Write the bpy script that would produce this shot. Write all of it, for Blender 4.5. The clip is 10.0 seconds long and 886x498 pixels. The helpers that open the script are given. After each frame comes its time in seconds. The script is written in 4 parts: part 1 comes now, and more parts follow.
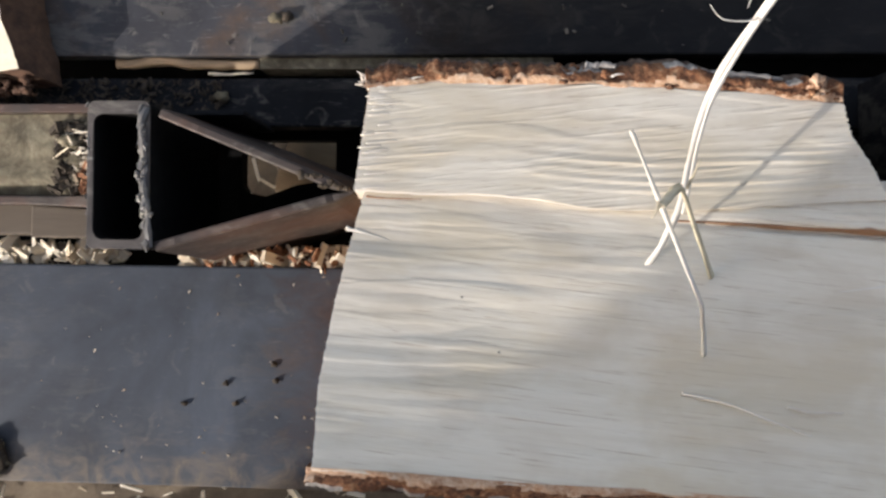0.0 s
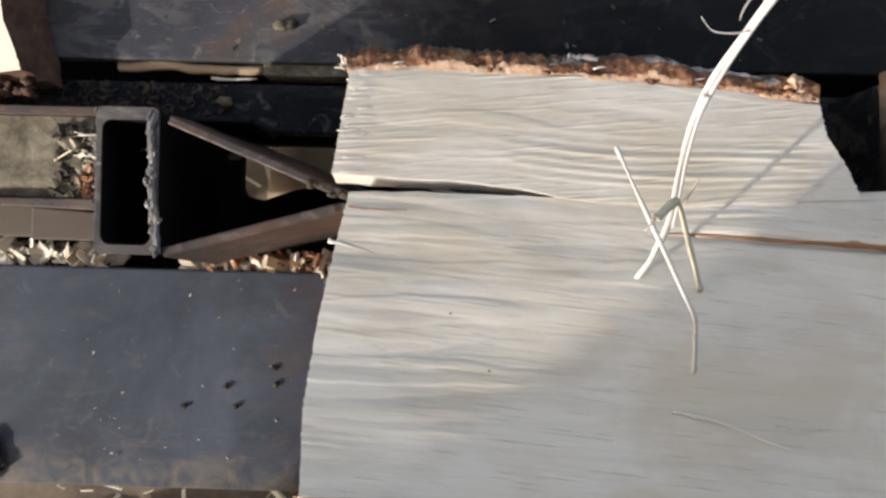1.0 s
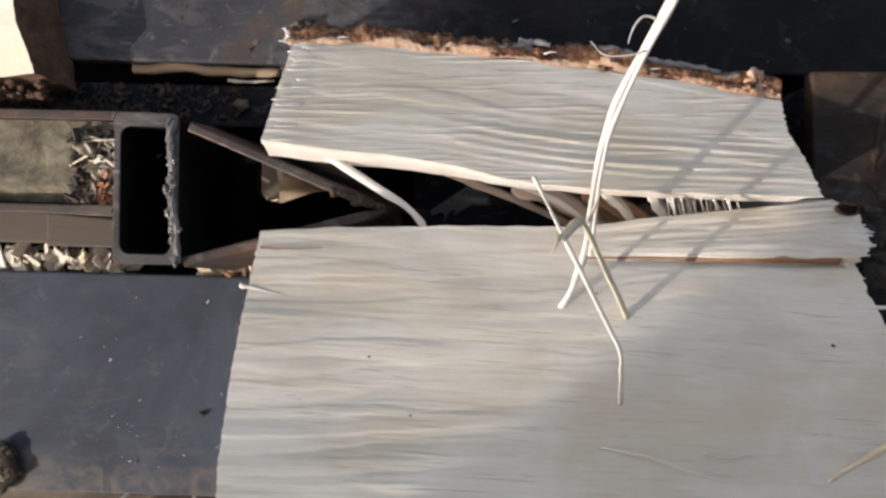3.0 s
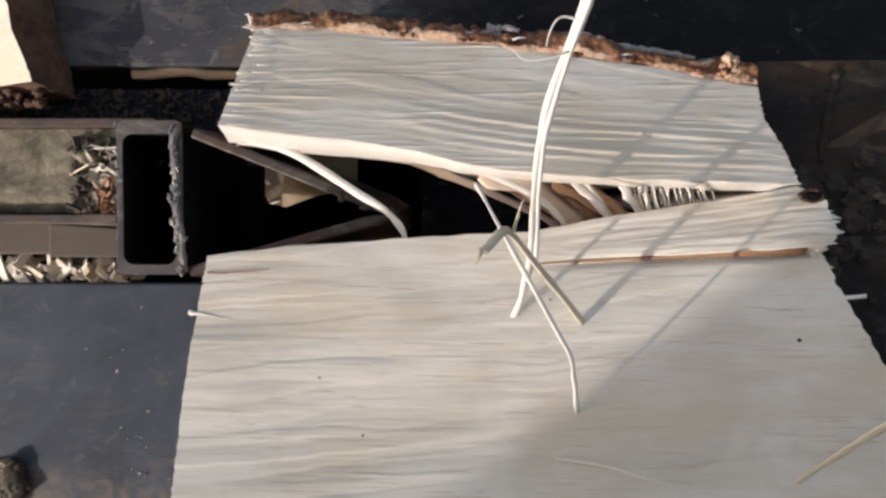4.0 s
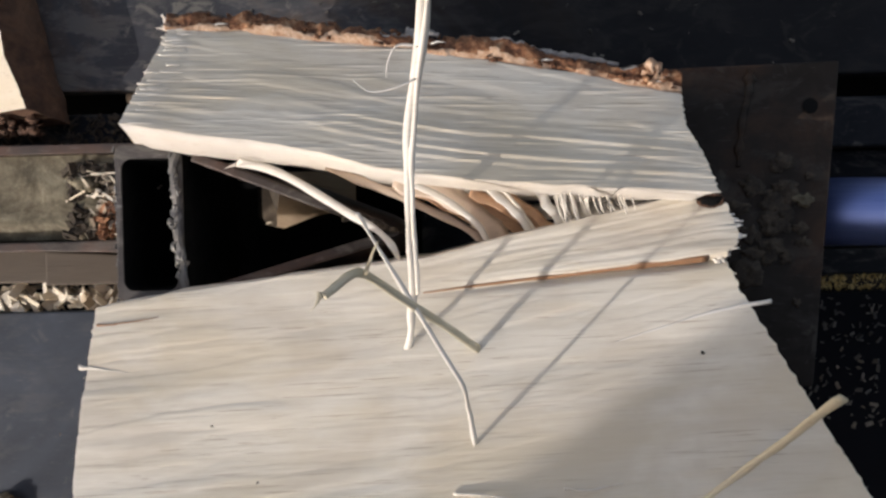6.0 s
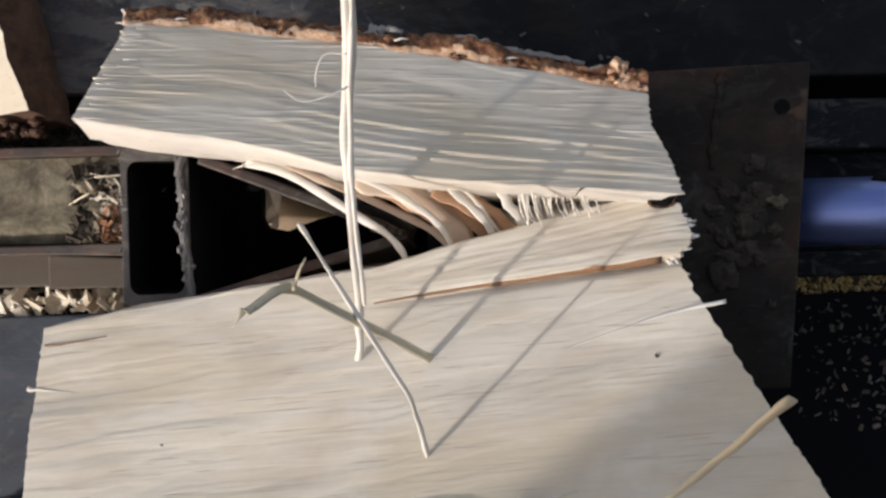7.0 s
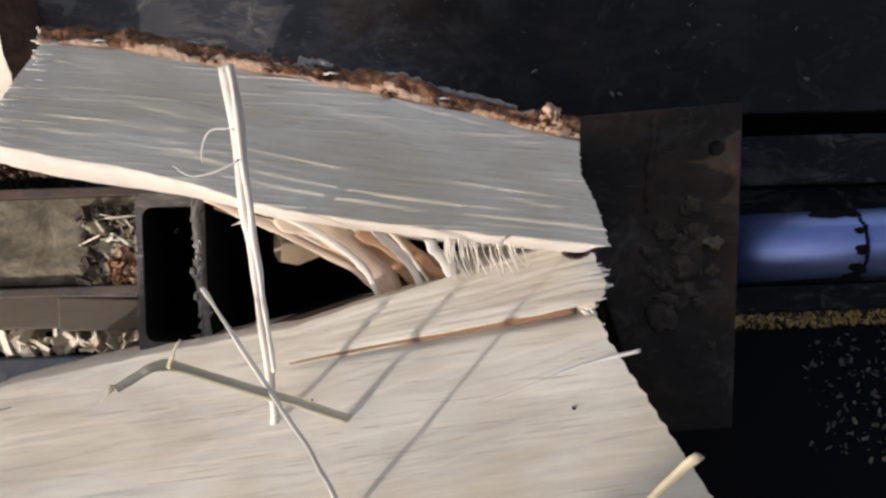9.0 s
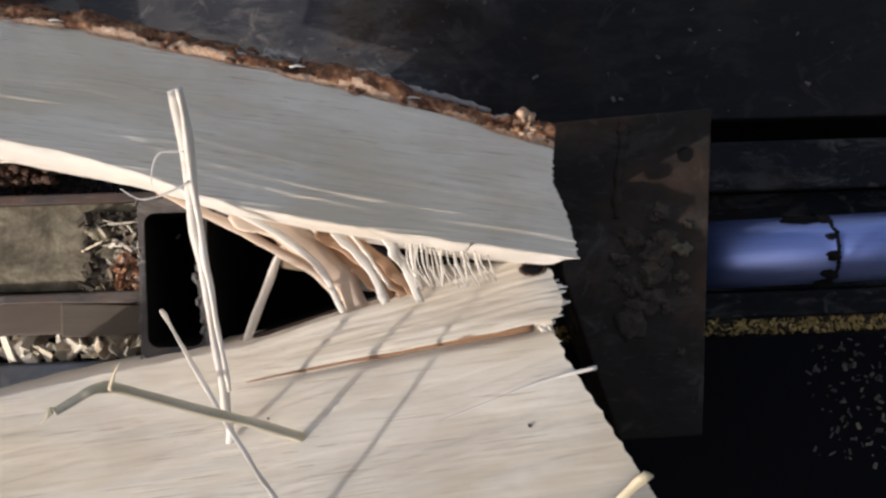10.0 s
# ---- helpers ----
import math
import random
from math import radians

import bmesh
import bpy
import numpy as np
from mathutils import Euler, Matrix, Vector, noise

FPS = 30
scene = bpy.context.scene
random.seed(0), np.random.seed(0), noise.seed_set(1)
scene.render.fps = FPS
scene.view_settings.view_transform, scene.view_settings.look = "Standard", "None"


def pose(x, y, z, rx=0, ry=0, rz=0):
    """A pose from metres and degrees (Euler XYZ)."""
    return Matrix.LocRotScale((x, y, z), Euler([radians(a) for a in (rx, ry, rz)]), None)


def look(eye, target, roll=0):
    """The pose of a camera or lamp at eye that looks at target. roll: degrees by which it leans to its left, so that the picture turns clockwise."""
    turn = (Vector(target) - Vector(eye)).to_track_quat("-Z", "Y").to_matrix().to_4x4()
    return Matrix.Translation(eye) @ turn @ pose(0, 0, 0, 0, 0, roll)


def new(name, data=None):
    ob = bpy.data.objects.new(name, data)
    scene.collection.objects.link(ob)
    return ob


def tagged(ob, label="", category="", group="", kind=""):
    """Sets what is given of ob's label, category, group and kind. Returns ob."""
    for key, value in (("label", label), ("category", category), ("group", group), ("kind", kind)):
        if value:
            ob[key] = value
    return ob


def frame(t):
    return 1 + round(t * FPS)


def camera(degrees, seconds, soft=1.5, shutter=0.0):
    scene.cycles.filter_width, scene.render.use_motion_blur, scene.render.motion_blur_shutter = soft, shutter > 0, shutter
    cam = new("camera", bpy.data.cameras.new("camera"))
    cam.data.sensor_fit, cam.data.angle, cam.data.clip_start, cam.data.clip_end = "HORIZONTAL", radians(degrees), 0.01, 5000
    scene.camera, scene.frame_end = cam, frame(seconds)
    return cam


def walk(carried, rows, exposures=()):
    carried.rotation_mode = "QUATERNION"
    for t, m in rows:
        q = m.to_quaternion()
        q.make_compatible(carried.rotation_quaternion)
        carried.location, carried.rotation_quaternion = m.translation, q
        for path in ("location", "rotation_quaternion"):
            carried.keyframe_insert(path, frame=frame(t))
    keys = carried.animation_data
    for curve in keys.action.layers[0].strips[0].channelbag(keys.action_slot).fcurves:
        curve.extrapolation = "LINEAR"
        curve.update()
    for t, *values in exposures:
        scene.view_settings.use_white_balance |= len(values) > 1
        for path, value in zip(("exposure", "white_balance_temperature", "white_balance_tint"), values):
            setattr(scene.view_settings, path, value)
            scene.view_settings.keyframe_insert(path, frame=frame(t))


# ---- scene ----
# A log splitter seen from above: a ram pushes half a log onto a wedge, and the log opens in two pieces.
CAM_ROWS = [
    (0, 0.2469, -0.0507, 0.5877, 0.38, 3.26, 0.70),
    (0.5, 0.2318, -0.0488, 0.5965, 0.29, 1.86, 1.05),
    (1, 0.2225, -0.0410, 0.6004, 0.01, 0.90, 1.50),
    (1.5, 0.2192, -0.0314, 0.6011, -0.52, 0.81, 1.88),
    (2, 0.2177, -0.0299, 0.5990, -0.37, 0.86, 1.95),
    (2.5, 0.2119, -0.0283, 0.5960, -0.65, 0.88, 1.81),
    (4, 0.1957, -0.0215, 0.5817, -1.42, 0.73, 0.06),
    (4.5, 0.1957, -0.0191, 0.5792, -1.11, 0.55, -0.76),
    (5, 0.1912, -0.0184, 0.5763, -1.03, 0.33, -1.28),
    (5.5, 0.1868, -0.0196, 0.5785, -0.46, -0.04, -1.38),
    (7, 0.1752, -0.0183, 0.5750, -0.14, -0.69, -1.53),
    (7.5, 0.1665, -0.0106, 0.5731, -0.12, -1.08, -1.53),
    (8, 0.1573, -0.0032, 0.5723, 0.90, -1.61, -1.20),
    (8.5, 0.1532, 0.0032, 0.5731, 0.40, -2.09, -1.37),
    (9, 0.1540, 0.0089, 0.5732, 0.11, -1.89, -1.85),
    (9.5, 0.1553, 0.0091, 0.5740, 0.30, -1.79, -2.09),
    (10, 0.1553, 0.0080, 0.5735, 0.62, -1.62, -1.96),
]
UPPER_ROWS = [
    (0, 0.3557, 0.0286, 0.1027, 11.08, 1.80, 6.27),
    (0.5, 0.3508, 0.0334, 0.1140, 11.29, 1.43, 6.35),
    (1, 0.3378, 0.0415, 0.1200, 10.01, 2.28, 5.48),
    (1.5, 0.3241, 0.0464, 0.1227, 8.15, 2.54, 5.15),
    (2, 0.3129, 0.0506, 0.1258, 6.15, 2.14, 4.28),
    (2.5, 0.2972, 0.0518, 0.1296, 4.74, 1.60, 3.23),
    (4, 0.2533, 0.0607, 0.1370, 1.48, 0.04, 0.81),
    (4.5, 0.2399, 0.0629, 0.1400, 0.80, -0.00, -0.00),
    (5, 0.2249, 0.0658, 0.1414, 0.23, -0.66, -0.85),
    (5.5, 0.2117, 0.0667, 0.1455, -0.16, -1.03, -1.20),
    (7, 0.1701, 0.0693, 0.1554, -0.70, -1.88, -2.12),
    (7.5, 0.1543, 0.0718, 0.1546, -1.04, -2.05, -2.42),
    (8, 0.1402, 0.0736, 0.1549, -1.42, -1.72, -2.77),
    (8.5, 0.1281, 0.0747, 0.1570, -1.77, -0.91, -3.44),
    (9, 0.1164, 0.0756, 0.1663, -2.11, 0.27, -4.53),
    (9.5, 0.1054, 0.0780, 0.1754, -2.47, 0.89, -6.41),
    (10, 0.0979, 0.0783, 0.1868, -2.50, 1.23, -7.14),
]
LOWER_ROWS = [
    (0, 0.3516, -0.0711, 0.1107, -6.53, -0.12, -6.17),
    (0.5, 0.3504, -0.0708, 0.1228, -5.92, -0.05, -5.94),
    (1, 0.3388, -0.0710, 0.1345, -5.11, 1.51, -5.44),
    (1.5, 0.3231, -0.0745, 0.1345, -4.57, 1.56, -4.44),
    (2, 0.3091, -0.0772, 0.1316, -4.15, 2.56, -3.86),
    (2.5, 0.2922, -0.0800, 0.1375, -3.42, 3.67, -3.57),
    (4, 0.2365, -0.0863, 0.1396, -1.26, 0.53, -0.61),
    (4.5, 0.2193, -0.0877, 0.1400, 0.00, 0.00, -0.00),
    (5, 0.2006, -0.0887, 0.1397, 0.57, -0.41, 0.98),
    (5.5, 0.1848, -0.0899, 0.1430, 1.15, -1.36, 1.57),
    (7, 0.1367, -0.0949, 0.1484, 0.81, -2.32, 3.76),
    (7.5, 0.1183, -0.0954, 0.1491, 0.54, -3.34, 4.71),
    (8, 0.1043, -0.0969, 0.1453, 0.88, -2.52, 5.06),
    (8.5, 0.0908, -0.0970, 0.1496, 1.05, -1.19, 4.96),
    (9, 0.0767, -0.0984, 0.1510, 1.03, -0.52, 5.07),
    (9.5, 0.0635, -0.1013, 0.1510, 1.01, -0.14, 4.93),
    (10, 0.0512, -0.1049, 0.1510, 1.03, 0.10, 5.17),
]
RAM_ROWS = [
    (0, 0.6271, 0.0748, -1.61),
    (0.5, 0.6259, 0.0748, -1.61),
    (1, 0.6143, 0.0748, -1.61),
    (1.5, 0.5986, 0.0748, -1.61),
    (2, 0.5846, 0.0748, -1.61),
    (2.5, 0.5633, 0.0748, -1.61),
    (4, 0.4944, 0.0748, -1.61),
    (4.5, 0.4728, 0.0748, -1.61),
    (5, 0.4608, 0.0734, -1.49),
    (5.5, 0.4500, 0.0777, -1.27),
    (7, 0.4148, 0.0810, 0.00),
    (7.5, 0.3998, 0.0829, 0.43),
    (8, 0.3853, 0.0847, 0.72),
    (8.5, 0.3729, 0.0840, 0.90),
    (9, 0.3609, 0.0837, 1.10),
    (9.5, 0.3505, 0.0830, 1.15),
    (10, 0.3393, 0.0832, 1.16),
]

cam = camera(62, 10.0, soft=2.6)
walk(cam, [(t, pose(*p)) for t, *p in CAM_ROWS], exposures=[(0, 0.50, 6830, 13.5), (2.5, 0.36, 6860, 14.5), (4.5, 0.16, 6860, 15), (7.5, -0.03, 6830, 14.3), (10, 0.0, 6780, 15.5)])

# ---- light ----
SUN_AZ = math.atan2(0.545, 0.84)      # the way the light travels over the ground
SUN_EL = radians(23.5)
world = bpy.data.worlds.new("sky")
scene.world = world
world.use_nodes = True
wn = world.node_tree
bg = wn.nodes["Background"]
sky = wn.nodes.new("ShaderNodeTexSky")
sky.sky_type = "NISHITA"
sky.sun_disc = False
sky.sun_elevation = SUN_EL
sky.dust_density = 3.0
sky.sun_rotation = math.pi / 2 - (SUN_AZ + math.pi)
haze = wn.nodes.new("ShaderNodeHueSaturation")
haze.inputs["Saturation"].default_value = 0.72
wn.links.new(sky.outputs[0], haze.inputs["Color"])
wn.links.new(haze.outputs[0], bg.inputs[0])
bg.inputs[1].default_value = 0.175
sun = new("sun", bpy.data.lights.new("sun", "SUN"))
sun.data.energy = 3.4
sun.data.angle = radians(0.7)
sun.data.color = (1.0, 0.978, 0.955)
ray = Vector((math.cos(SUN_AZ) * math.cos(SUN_EL), math.sin(SUN_AZ) * math.cos(SUN_EL), -math.sin(SUN_EL)))
sun.matrix_world = look((0, 0, 2), Vector((0, 0, 2)) + ray)


# ---- materials ----
def material(name):
    m = bpy.data.materials.new(name)
    m.use_nodes = True
    nt = m.node_tree
    return m, nt, nt.nodes["Principled BSDF"]


def coords(nt, scale, rot=(0, 0, 0)):
    tc = nt.nodes.new("ShaderNodeTexCoord")
    mp = nt.nodes.new("ShaderNodeMapping")
    mp.inputs["Scale"].default_value = scale
    mp.inputs["Rotation"].default_value = rot
    nt.links.new(tc.outputs["Object"], mp.inputs[0])
    return mp.outputs[0]


def noise_node(nt, vec, scale, detail=6, rough=0.6, dist=0.0):
    n = nt.nodes.new("ShaderNodeTexNoise")
    n.inputs["Scale"].default_value = scale
    n.inputs["Detail"].default_value = detail
    n.inputs["Roughness"].default_value = rough
    n.inputs["Distortion"].default_value = dist
    nt.links.new(vec, n.inputs["Vector"])
    return n.outputs["Fac"]


def ramp(nt, fac, stops):
    r = nt.nodes.new("ShaderNodeValToRGB")
    els = r.color_ramp.elements
    while len(els) < len(stops):
        els.new(0.5)
    for e, (p, c) in zip(els, stops):
        e.position = p
        e.color = (*c, 1) if len(c) == 3 else c
    nt.links.new(fac, r.inputs[0])
    return r.outputs[0]


def mixed(nt, fac, a, b, mode="MIX"):
    n = nt.nodes.new("ShaderNodeMix")
    n.data_type = "RGBA"
    n.blend_type = mode
    for s, v in ((n.inputs[0], fac), (n.inputs[6], a), (n.inputs[7], b)):
        if isinstance(v, (int, float)):
            s.default_value = v
        elif isinstance(v, tuple):
            s.default_value = (*v, 1)
        else:
            nt.links.new(v, s)
    return n.outputs[2]


def bumped(nt, bsdf, height, strength, distance, below=None):
    b = nt.nodes.new("ShaderNodeBump")
    b.inputs["Strength"].default_value = strength
    b.inputs["Distance"].default_value = distance
    nt.links.new(height, b.inputs["Height"])
    if below is not None:
        nt.links.new(below, b.inputs["Normal"])
    nt.links.new(b.outputs[0], bsdf.inputs["Normal"])
    return b.outputs[0]


def wood_material(name, pale, mid, dark, relief=0.0006, stain=0.36, streak=0.8):
    m, nt, b = material(name)
    fine = noise_node(nt, coords(nt, (5, 110, 110)), 9, 8, 0.65, 0.3)
    hair = noise_node(nt, coords(nt, (1.5, 80, 80)), 11, 4, 0.55, 0.12)
    broad = noise_node(nt, coords(nt, (2.2, 30, 30)), 3.2, 5, 0.55, 0.5)
    blot = noise_node(nt, coords(nt, (1, 1.6, 1)), 14, 4, 0.6, 0.4)
    soft_mid = tuple(0.55 * p + 0.45 * q for p, q in zip(pale, mid))
    c = ramp(nt, fine, [(0.28, soft_mid), (0.50, pale), (0.75, tuple(min(0.9, x * 1.04) for x in pale))])
    c = mixed(nt, ramp(nt, broad, [(0.34, (0.5 * streak,) * 3), (0.54, (0, 0, 0))]), c, mid)
    c = mixed(nt, ramp(nt, hair, [(0.32, (streak,) * 3), (0.375, (0, 0, 0))]), c, dark)
    c2 = mixed(nt, ramp(nt, blot, [(0.44, (0, 0, 0)), (0.62, (stain * 0.7,) * 3)]), c, dark)
    warm = noise_node(nt, coords(nt, (1, 2.4, 1)), 6.5, 5, 0.6, 0.5)
    c2 = mixed(nt, ramp(nt, warm, [(0.48, (0, 0, 0)), (0.62, (0.55,) * 3)]), c2, tuple(x * y for x, y in zip(mid, (1.0, 0.965, 0.90))))
    nt.links.new(c2, b.inputs["Base Color"])
    b.inputs["Roughness"].default_value = 0.68
    b.inputs["Specular IOR Level"].default_value = 0.3
    n1 = bumped(nt, b, broad, 0.42, relief * 1.2)
    n2 = bumped(nt, b, hair, 0.34, relief * 0.6, n1)
    bumped(nt, b, fine, 0.45, relief * 0.7, n2)
    return m


def steel_material(name, base, rust, rust_amount, scratch=0.5, rough=0.5, metal=0.35, shade_from=None, shade_tint=(0.0035, 0.0045, 0.0065), scuff=0.0, stain=None, dirt_edge=None, shade_cover=0.86):
    m, nt, b = material(name)
    v = coords(nt, (1, 1, 1))
    big = noise_node(nt, v, 9, 8, 0.62, 0.5)
    fine = noise_node(nt, v, 90, 6, 0.7)
    vs = coords(nt, (9, 60, 20), rot=(0, 0, radians(17)))
    scr = noise_node(nt, vs, 6, 5, 0.7, 0.2)
    patch = noise_node(nt, v, 34, 6, 0.65, 1.0)
    dark = tuple(x * 0.55 for x in base)
    c = ramp(nt, big, [(0.3, dark), (0.55, base), (0.75, tuple(x * 1.5 for x in base))])
    c = mixed(nt, ramp(nt, big, [(0.62 - rust_amount, (0, 0, 0)), (0.78 - rust_amount, (1, 1, 1))]), c, ramp(nt, fine, [(0.3, tuple(x * 0.5 for x in rust)), (0.7, rust)]))
    c = mixed(nt, ramp(nt, scr, [(0.60, (0, 0, 0)), (0.70, (scratch,) * 3)]), c, (0.26, 0.25, 0.23))
    c = mixed(nt, ramp(nt, patch, [(0.60 - scuff, (0, 0, 0)), (0.66 - scuff, (scratch,) * 3)]), c, (0.24, 0.225, 0.19))
    smear = noise_node(nt, coords(nt, (0.8, 2.0, 1.0), rot=(0, 0, radians(-28))), 22, 9, 0.72, 0.5)
    zone = noise_node(nt, v, 5.5, 3, 0.5)
    c = mixed(nt, mixed(nt, 1.0, ramp(nt, smear, [(0.50 - scuff, (0, 0, 0)), (0.60 - scuff, (scratch * 0.9,) * 3)]), ramp(nt, zone, [(0.42, (0, 0, 0)), (0.52, (1, 1, 1))]), "MULTIPLY"), c, (0.20, 0.185, 0.16))
    def band(axis, lo, hi, wave):
        """How far a ragged edge across the steel has been passed, 0 to 1."""
        tc = nt.nodes.new("ShaderNodeTexCoord")
        sep = nt.nodes.new("ShaderNodeSeparateXYZ")
        add = nt.nodes.new("ShaderNodeMath")
        add.operation = "MULTIPLY_ADD"
        mr = nt.nodes.new("ShaderNodeMapRange")
        nt.links.new(tc.outputs["Object"], sep.inputs[0])
        nt.links.new(smear, add.inputs[0])
        add.inputs[1].default_value = wave
        nt.links.new(sep.outputs[axis], add.inputs[2])
        nt.links.new(add.outputs[0], mr.inputs[0])
        mr.inputs[1].default_value, mr.inputs[2].default_value = lo, hi
        return mr.outputs[0]

    if stain is not None:
        # rust rubbed bare where logs slide onto the wedge
        c = mixed(nt, band(0, stain[0], stain[1], 0.22), c, ramp(nt, fine, [(0.3, (0.030, 0.020, 0.016)), (0.62, (0.075, 0.040, 0.028)), (0.75, (0.14, 0.10, 0.08))]))
    if dirt_edge is not None:
        # tan dirt along the outer edge
        k = band(1, dirt_edge[1], dirt_edge[0], -0.03)
        c = mixed(nt, mixed(nt, 1.0, k, ramp(nt, patch, [(0.42, (0.05,) * 3), (0.62, (0.7,) * 3)]), "MULTIPLY"), c, (0.19, 0.155, 0.115))
    if shade_from is not None:
        # cast shade put into the colour past a ragged edge, gloss lowered too
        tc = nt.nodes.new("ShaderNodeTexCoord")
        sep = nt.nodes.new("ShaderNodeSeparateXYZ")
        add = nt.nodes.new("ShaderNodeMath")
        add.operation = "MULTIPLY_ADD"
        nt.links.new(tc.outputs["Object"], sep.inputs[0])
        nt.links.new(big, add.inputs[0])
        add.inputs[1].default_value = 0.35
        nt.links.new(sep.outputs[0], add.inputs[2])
        edge = ramp(nt, add.outputs[0], [(shade_from + 0.10, (0, 0, 0)), (shade_from + 0.24, (shade_cover,) * 3)])
        c = mixed(nt, edge, c, shade_tint)
        matt = ramp(nt, add.outputs[0], [(shade_from + 0.10, (0.17,) * 3), (shade_from + 0.24, (0.06,) * 3)])
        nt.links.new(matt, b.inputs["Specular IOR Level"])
    nt.links.new(c, b.inputs["Base Color"])
    b.inputs["Metallic"].default_value = metal
    if shade_from is None:
        b.inputs["Specular IOR Level"].default_value = 0.17 if metal <= 0.1 else 0.5
    nt.links.new(ramp(nt, fine, [(0.2, (rough - 0.12,) * 3), (0.8, (rough + 0.2,) * 3)]), b.inputs["Roughness"])
    n1 = bumped(nt, b, big, 0.35, 0.002)
    bumped(nt, b, fine, 0.35, 0.0006, n1)
    return m


def lumpy_material(name, stops, scale=60, rough=0.85, relief=0.002):
    m, nt, b = material(name)
    v = coords(nt, (1, 1, 1))
    a = noise_node(nt, v, scale, 8, 0.7, 0.8)
    f = noise_node(nt, v, scale * 5, 5, 0.7)
    c = mixed(nt, 0.35, ramp(nt, a, stops), ramp(nt, f, stops))
    nt.links.new(c, b.inputs["Base Color"])
    b.inputs["Roughness"].default_value = rough
    n1 = bumped(nt, b, a, 0.6, relief)
    bumped(nt, b, f, 0.6, relief * 0.3, n1)
    return m


def varied_material(name, stops, rough=0.8):
    m, nt, b = material(name)
    g = nt.nodes.new("ShaderNodeNewGeometry")
    v = coords(nt, (1, 1, 1))
    f = noise_node(nt, v, 300, 4, 0.6)
    c = mixed(nt, 0.25, ramp(nt, g.outputs["Random Per Island"], stops), ramp(nt, f, stops))
    nt.links.new(c, b.inputs["Base Color"])
    b.inputs["Roughness"].default_value = rough
    return m


WOOD = wood_material("split_wood", (0.80, 0.742, 0.630), (0.66, 0.585, 0.450), (0.44, 0.34, 0.235), 0.0004, streak=0.75)
WOOD_IN = wood_material("fresh_inner_wood", (0.70, 0.665, 0.61), (0.66, 0.61, 0.54), (0.56, 0.48, 0.40), 0.0010)
WOOD_END = wood_material("sawn_end_wood", (0.50, 0.36, 0.23), (0.42, 0.28, 0.17), (0.30, 0.19, 0.11), 0.0005)
FIBRE = wood_material("wood_fibre", (0.79, 0.755, 0.69), (0.72, 0.67, 0.58), (0.62, 0.54, 0.44), 0.0004)
FIBRE_DARK = wood_material("dry_wood_fibre", (0.66, 0.60, 0.45), (0.57, 0.50, 0.35), (0.42, 0.34, 0.21), 0.0004)
RIBBON = wood_material("tan_torn_wood", (0.66, 0.54, 0.43), (0.60, 0.47, 0.36), (0.50, 0.36, 0.26), 0.0005)
CORE = wood_material("brown_heartwood", (0.46, 0.29, 0.18), (0.38, 0.21, 0.125), (0.26, 0.13, 0.075), 0.0008)
CRACK = wood_material("brown_crack_wood", (0.36, 0.20, 0.11), (0.28, 0.14, 0.07), (0.18, 0.09, 0.045), 0.0006)
BARK = lumpy_material("bark", [(0.34, (0.022, 0.010, 0.007)), (0.45, (0.10, 0.040, 0.020)), (0.55, (0.27, 0.115, 0.050)), (0.66, (0.56, 0.36, 0.21))], 90, 0.9, 0.002)
INNER_BARK = lumpy_material("inner_bark", [(0.30, (0.24, 0.11, 0.055)), (0.44, (0.46, 0.26, 0.15)), (0.56, (0.64, 0.46, 0.32)), (0.70, (0.76, 0.63, 0.49))], 130, 0.9, 0.002)
BARK_OUT = lumpy_material("outer_bark", [(0.3, (0.02, 0.016, 0.013)), (0.5, (0.09, 0.06, 0.045)), (0.7, (0.25, 0.21, 0.18))], 60, 0.9, 0.003)
BARK_GREY = lumpy_material("grey_bark_skin", [(0.3, (0.12, 0.11, 0.10)), (0.5, (0.30, 0.28, 0.26)), (0.7, (0.46, 0.44, 0.41))], 70, 0.9, 0.002)
STEEL = steel_material("dark_rail_steel", (0.054, 0.066, 0.086), (0.085, 0.056, 0.040), -0.06, 0.15, 0.46, 0.1, 0.02, stain=(-0.02, 0.09), dirt_edge=(-0.246, -0.216), shade_cover=0.97)
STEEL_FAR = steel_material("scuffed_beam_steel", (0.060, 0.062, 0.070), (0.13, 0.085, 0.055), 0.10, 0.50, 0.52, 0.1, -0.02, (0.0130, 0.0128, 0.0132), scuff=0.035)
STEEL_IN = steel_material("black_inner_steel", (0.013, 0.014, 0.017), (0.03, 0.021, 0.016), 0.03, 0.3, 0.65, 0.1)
RUST = steel_material("rusty_steel", (0.060, 0.047, 0.042), (0.125, 0.068, 0.048), 0.14, 0.3, 0.6, 0.3)
TUBE = steel_material("grey_tube_steel", (0.095, 0.085, 0.080), (0.15, 0.10, 0.08), 0.08, 0.8, 0.5, 0.4)
WELD = steel_material("weld_steel", (0.15, 0.148, 0.145), (0.16, 0.12, 0.09), 0.08, 0.8, 0.48, 0.3)
# near-black: shade of hollows put into colour, also used for real grease
SHADE_AND_GREASE = steel_material("shade_and_grease_black", (0.006, 0.006, 0.006), (0.012, 0.008, 0.006), 0.05, 0.0, 0.9, 0.0)
RAMMAT = steel_material("brown_ram_steel", (0.030, 0.024, 0.019), (0.10, 0.056, 0.034), 0.13, 0.14, 0.62, 0.05)
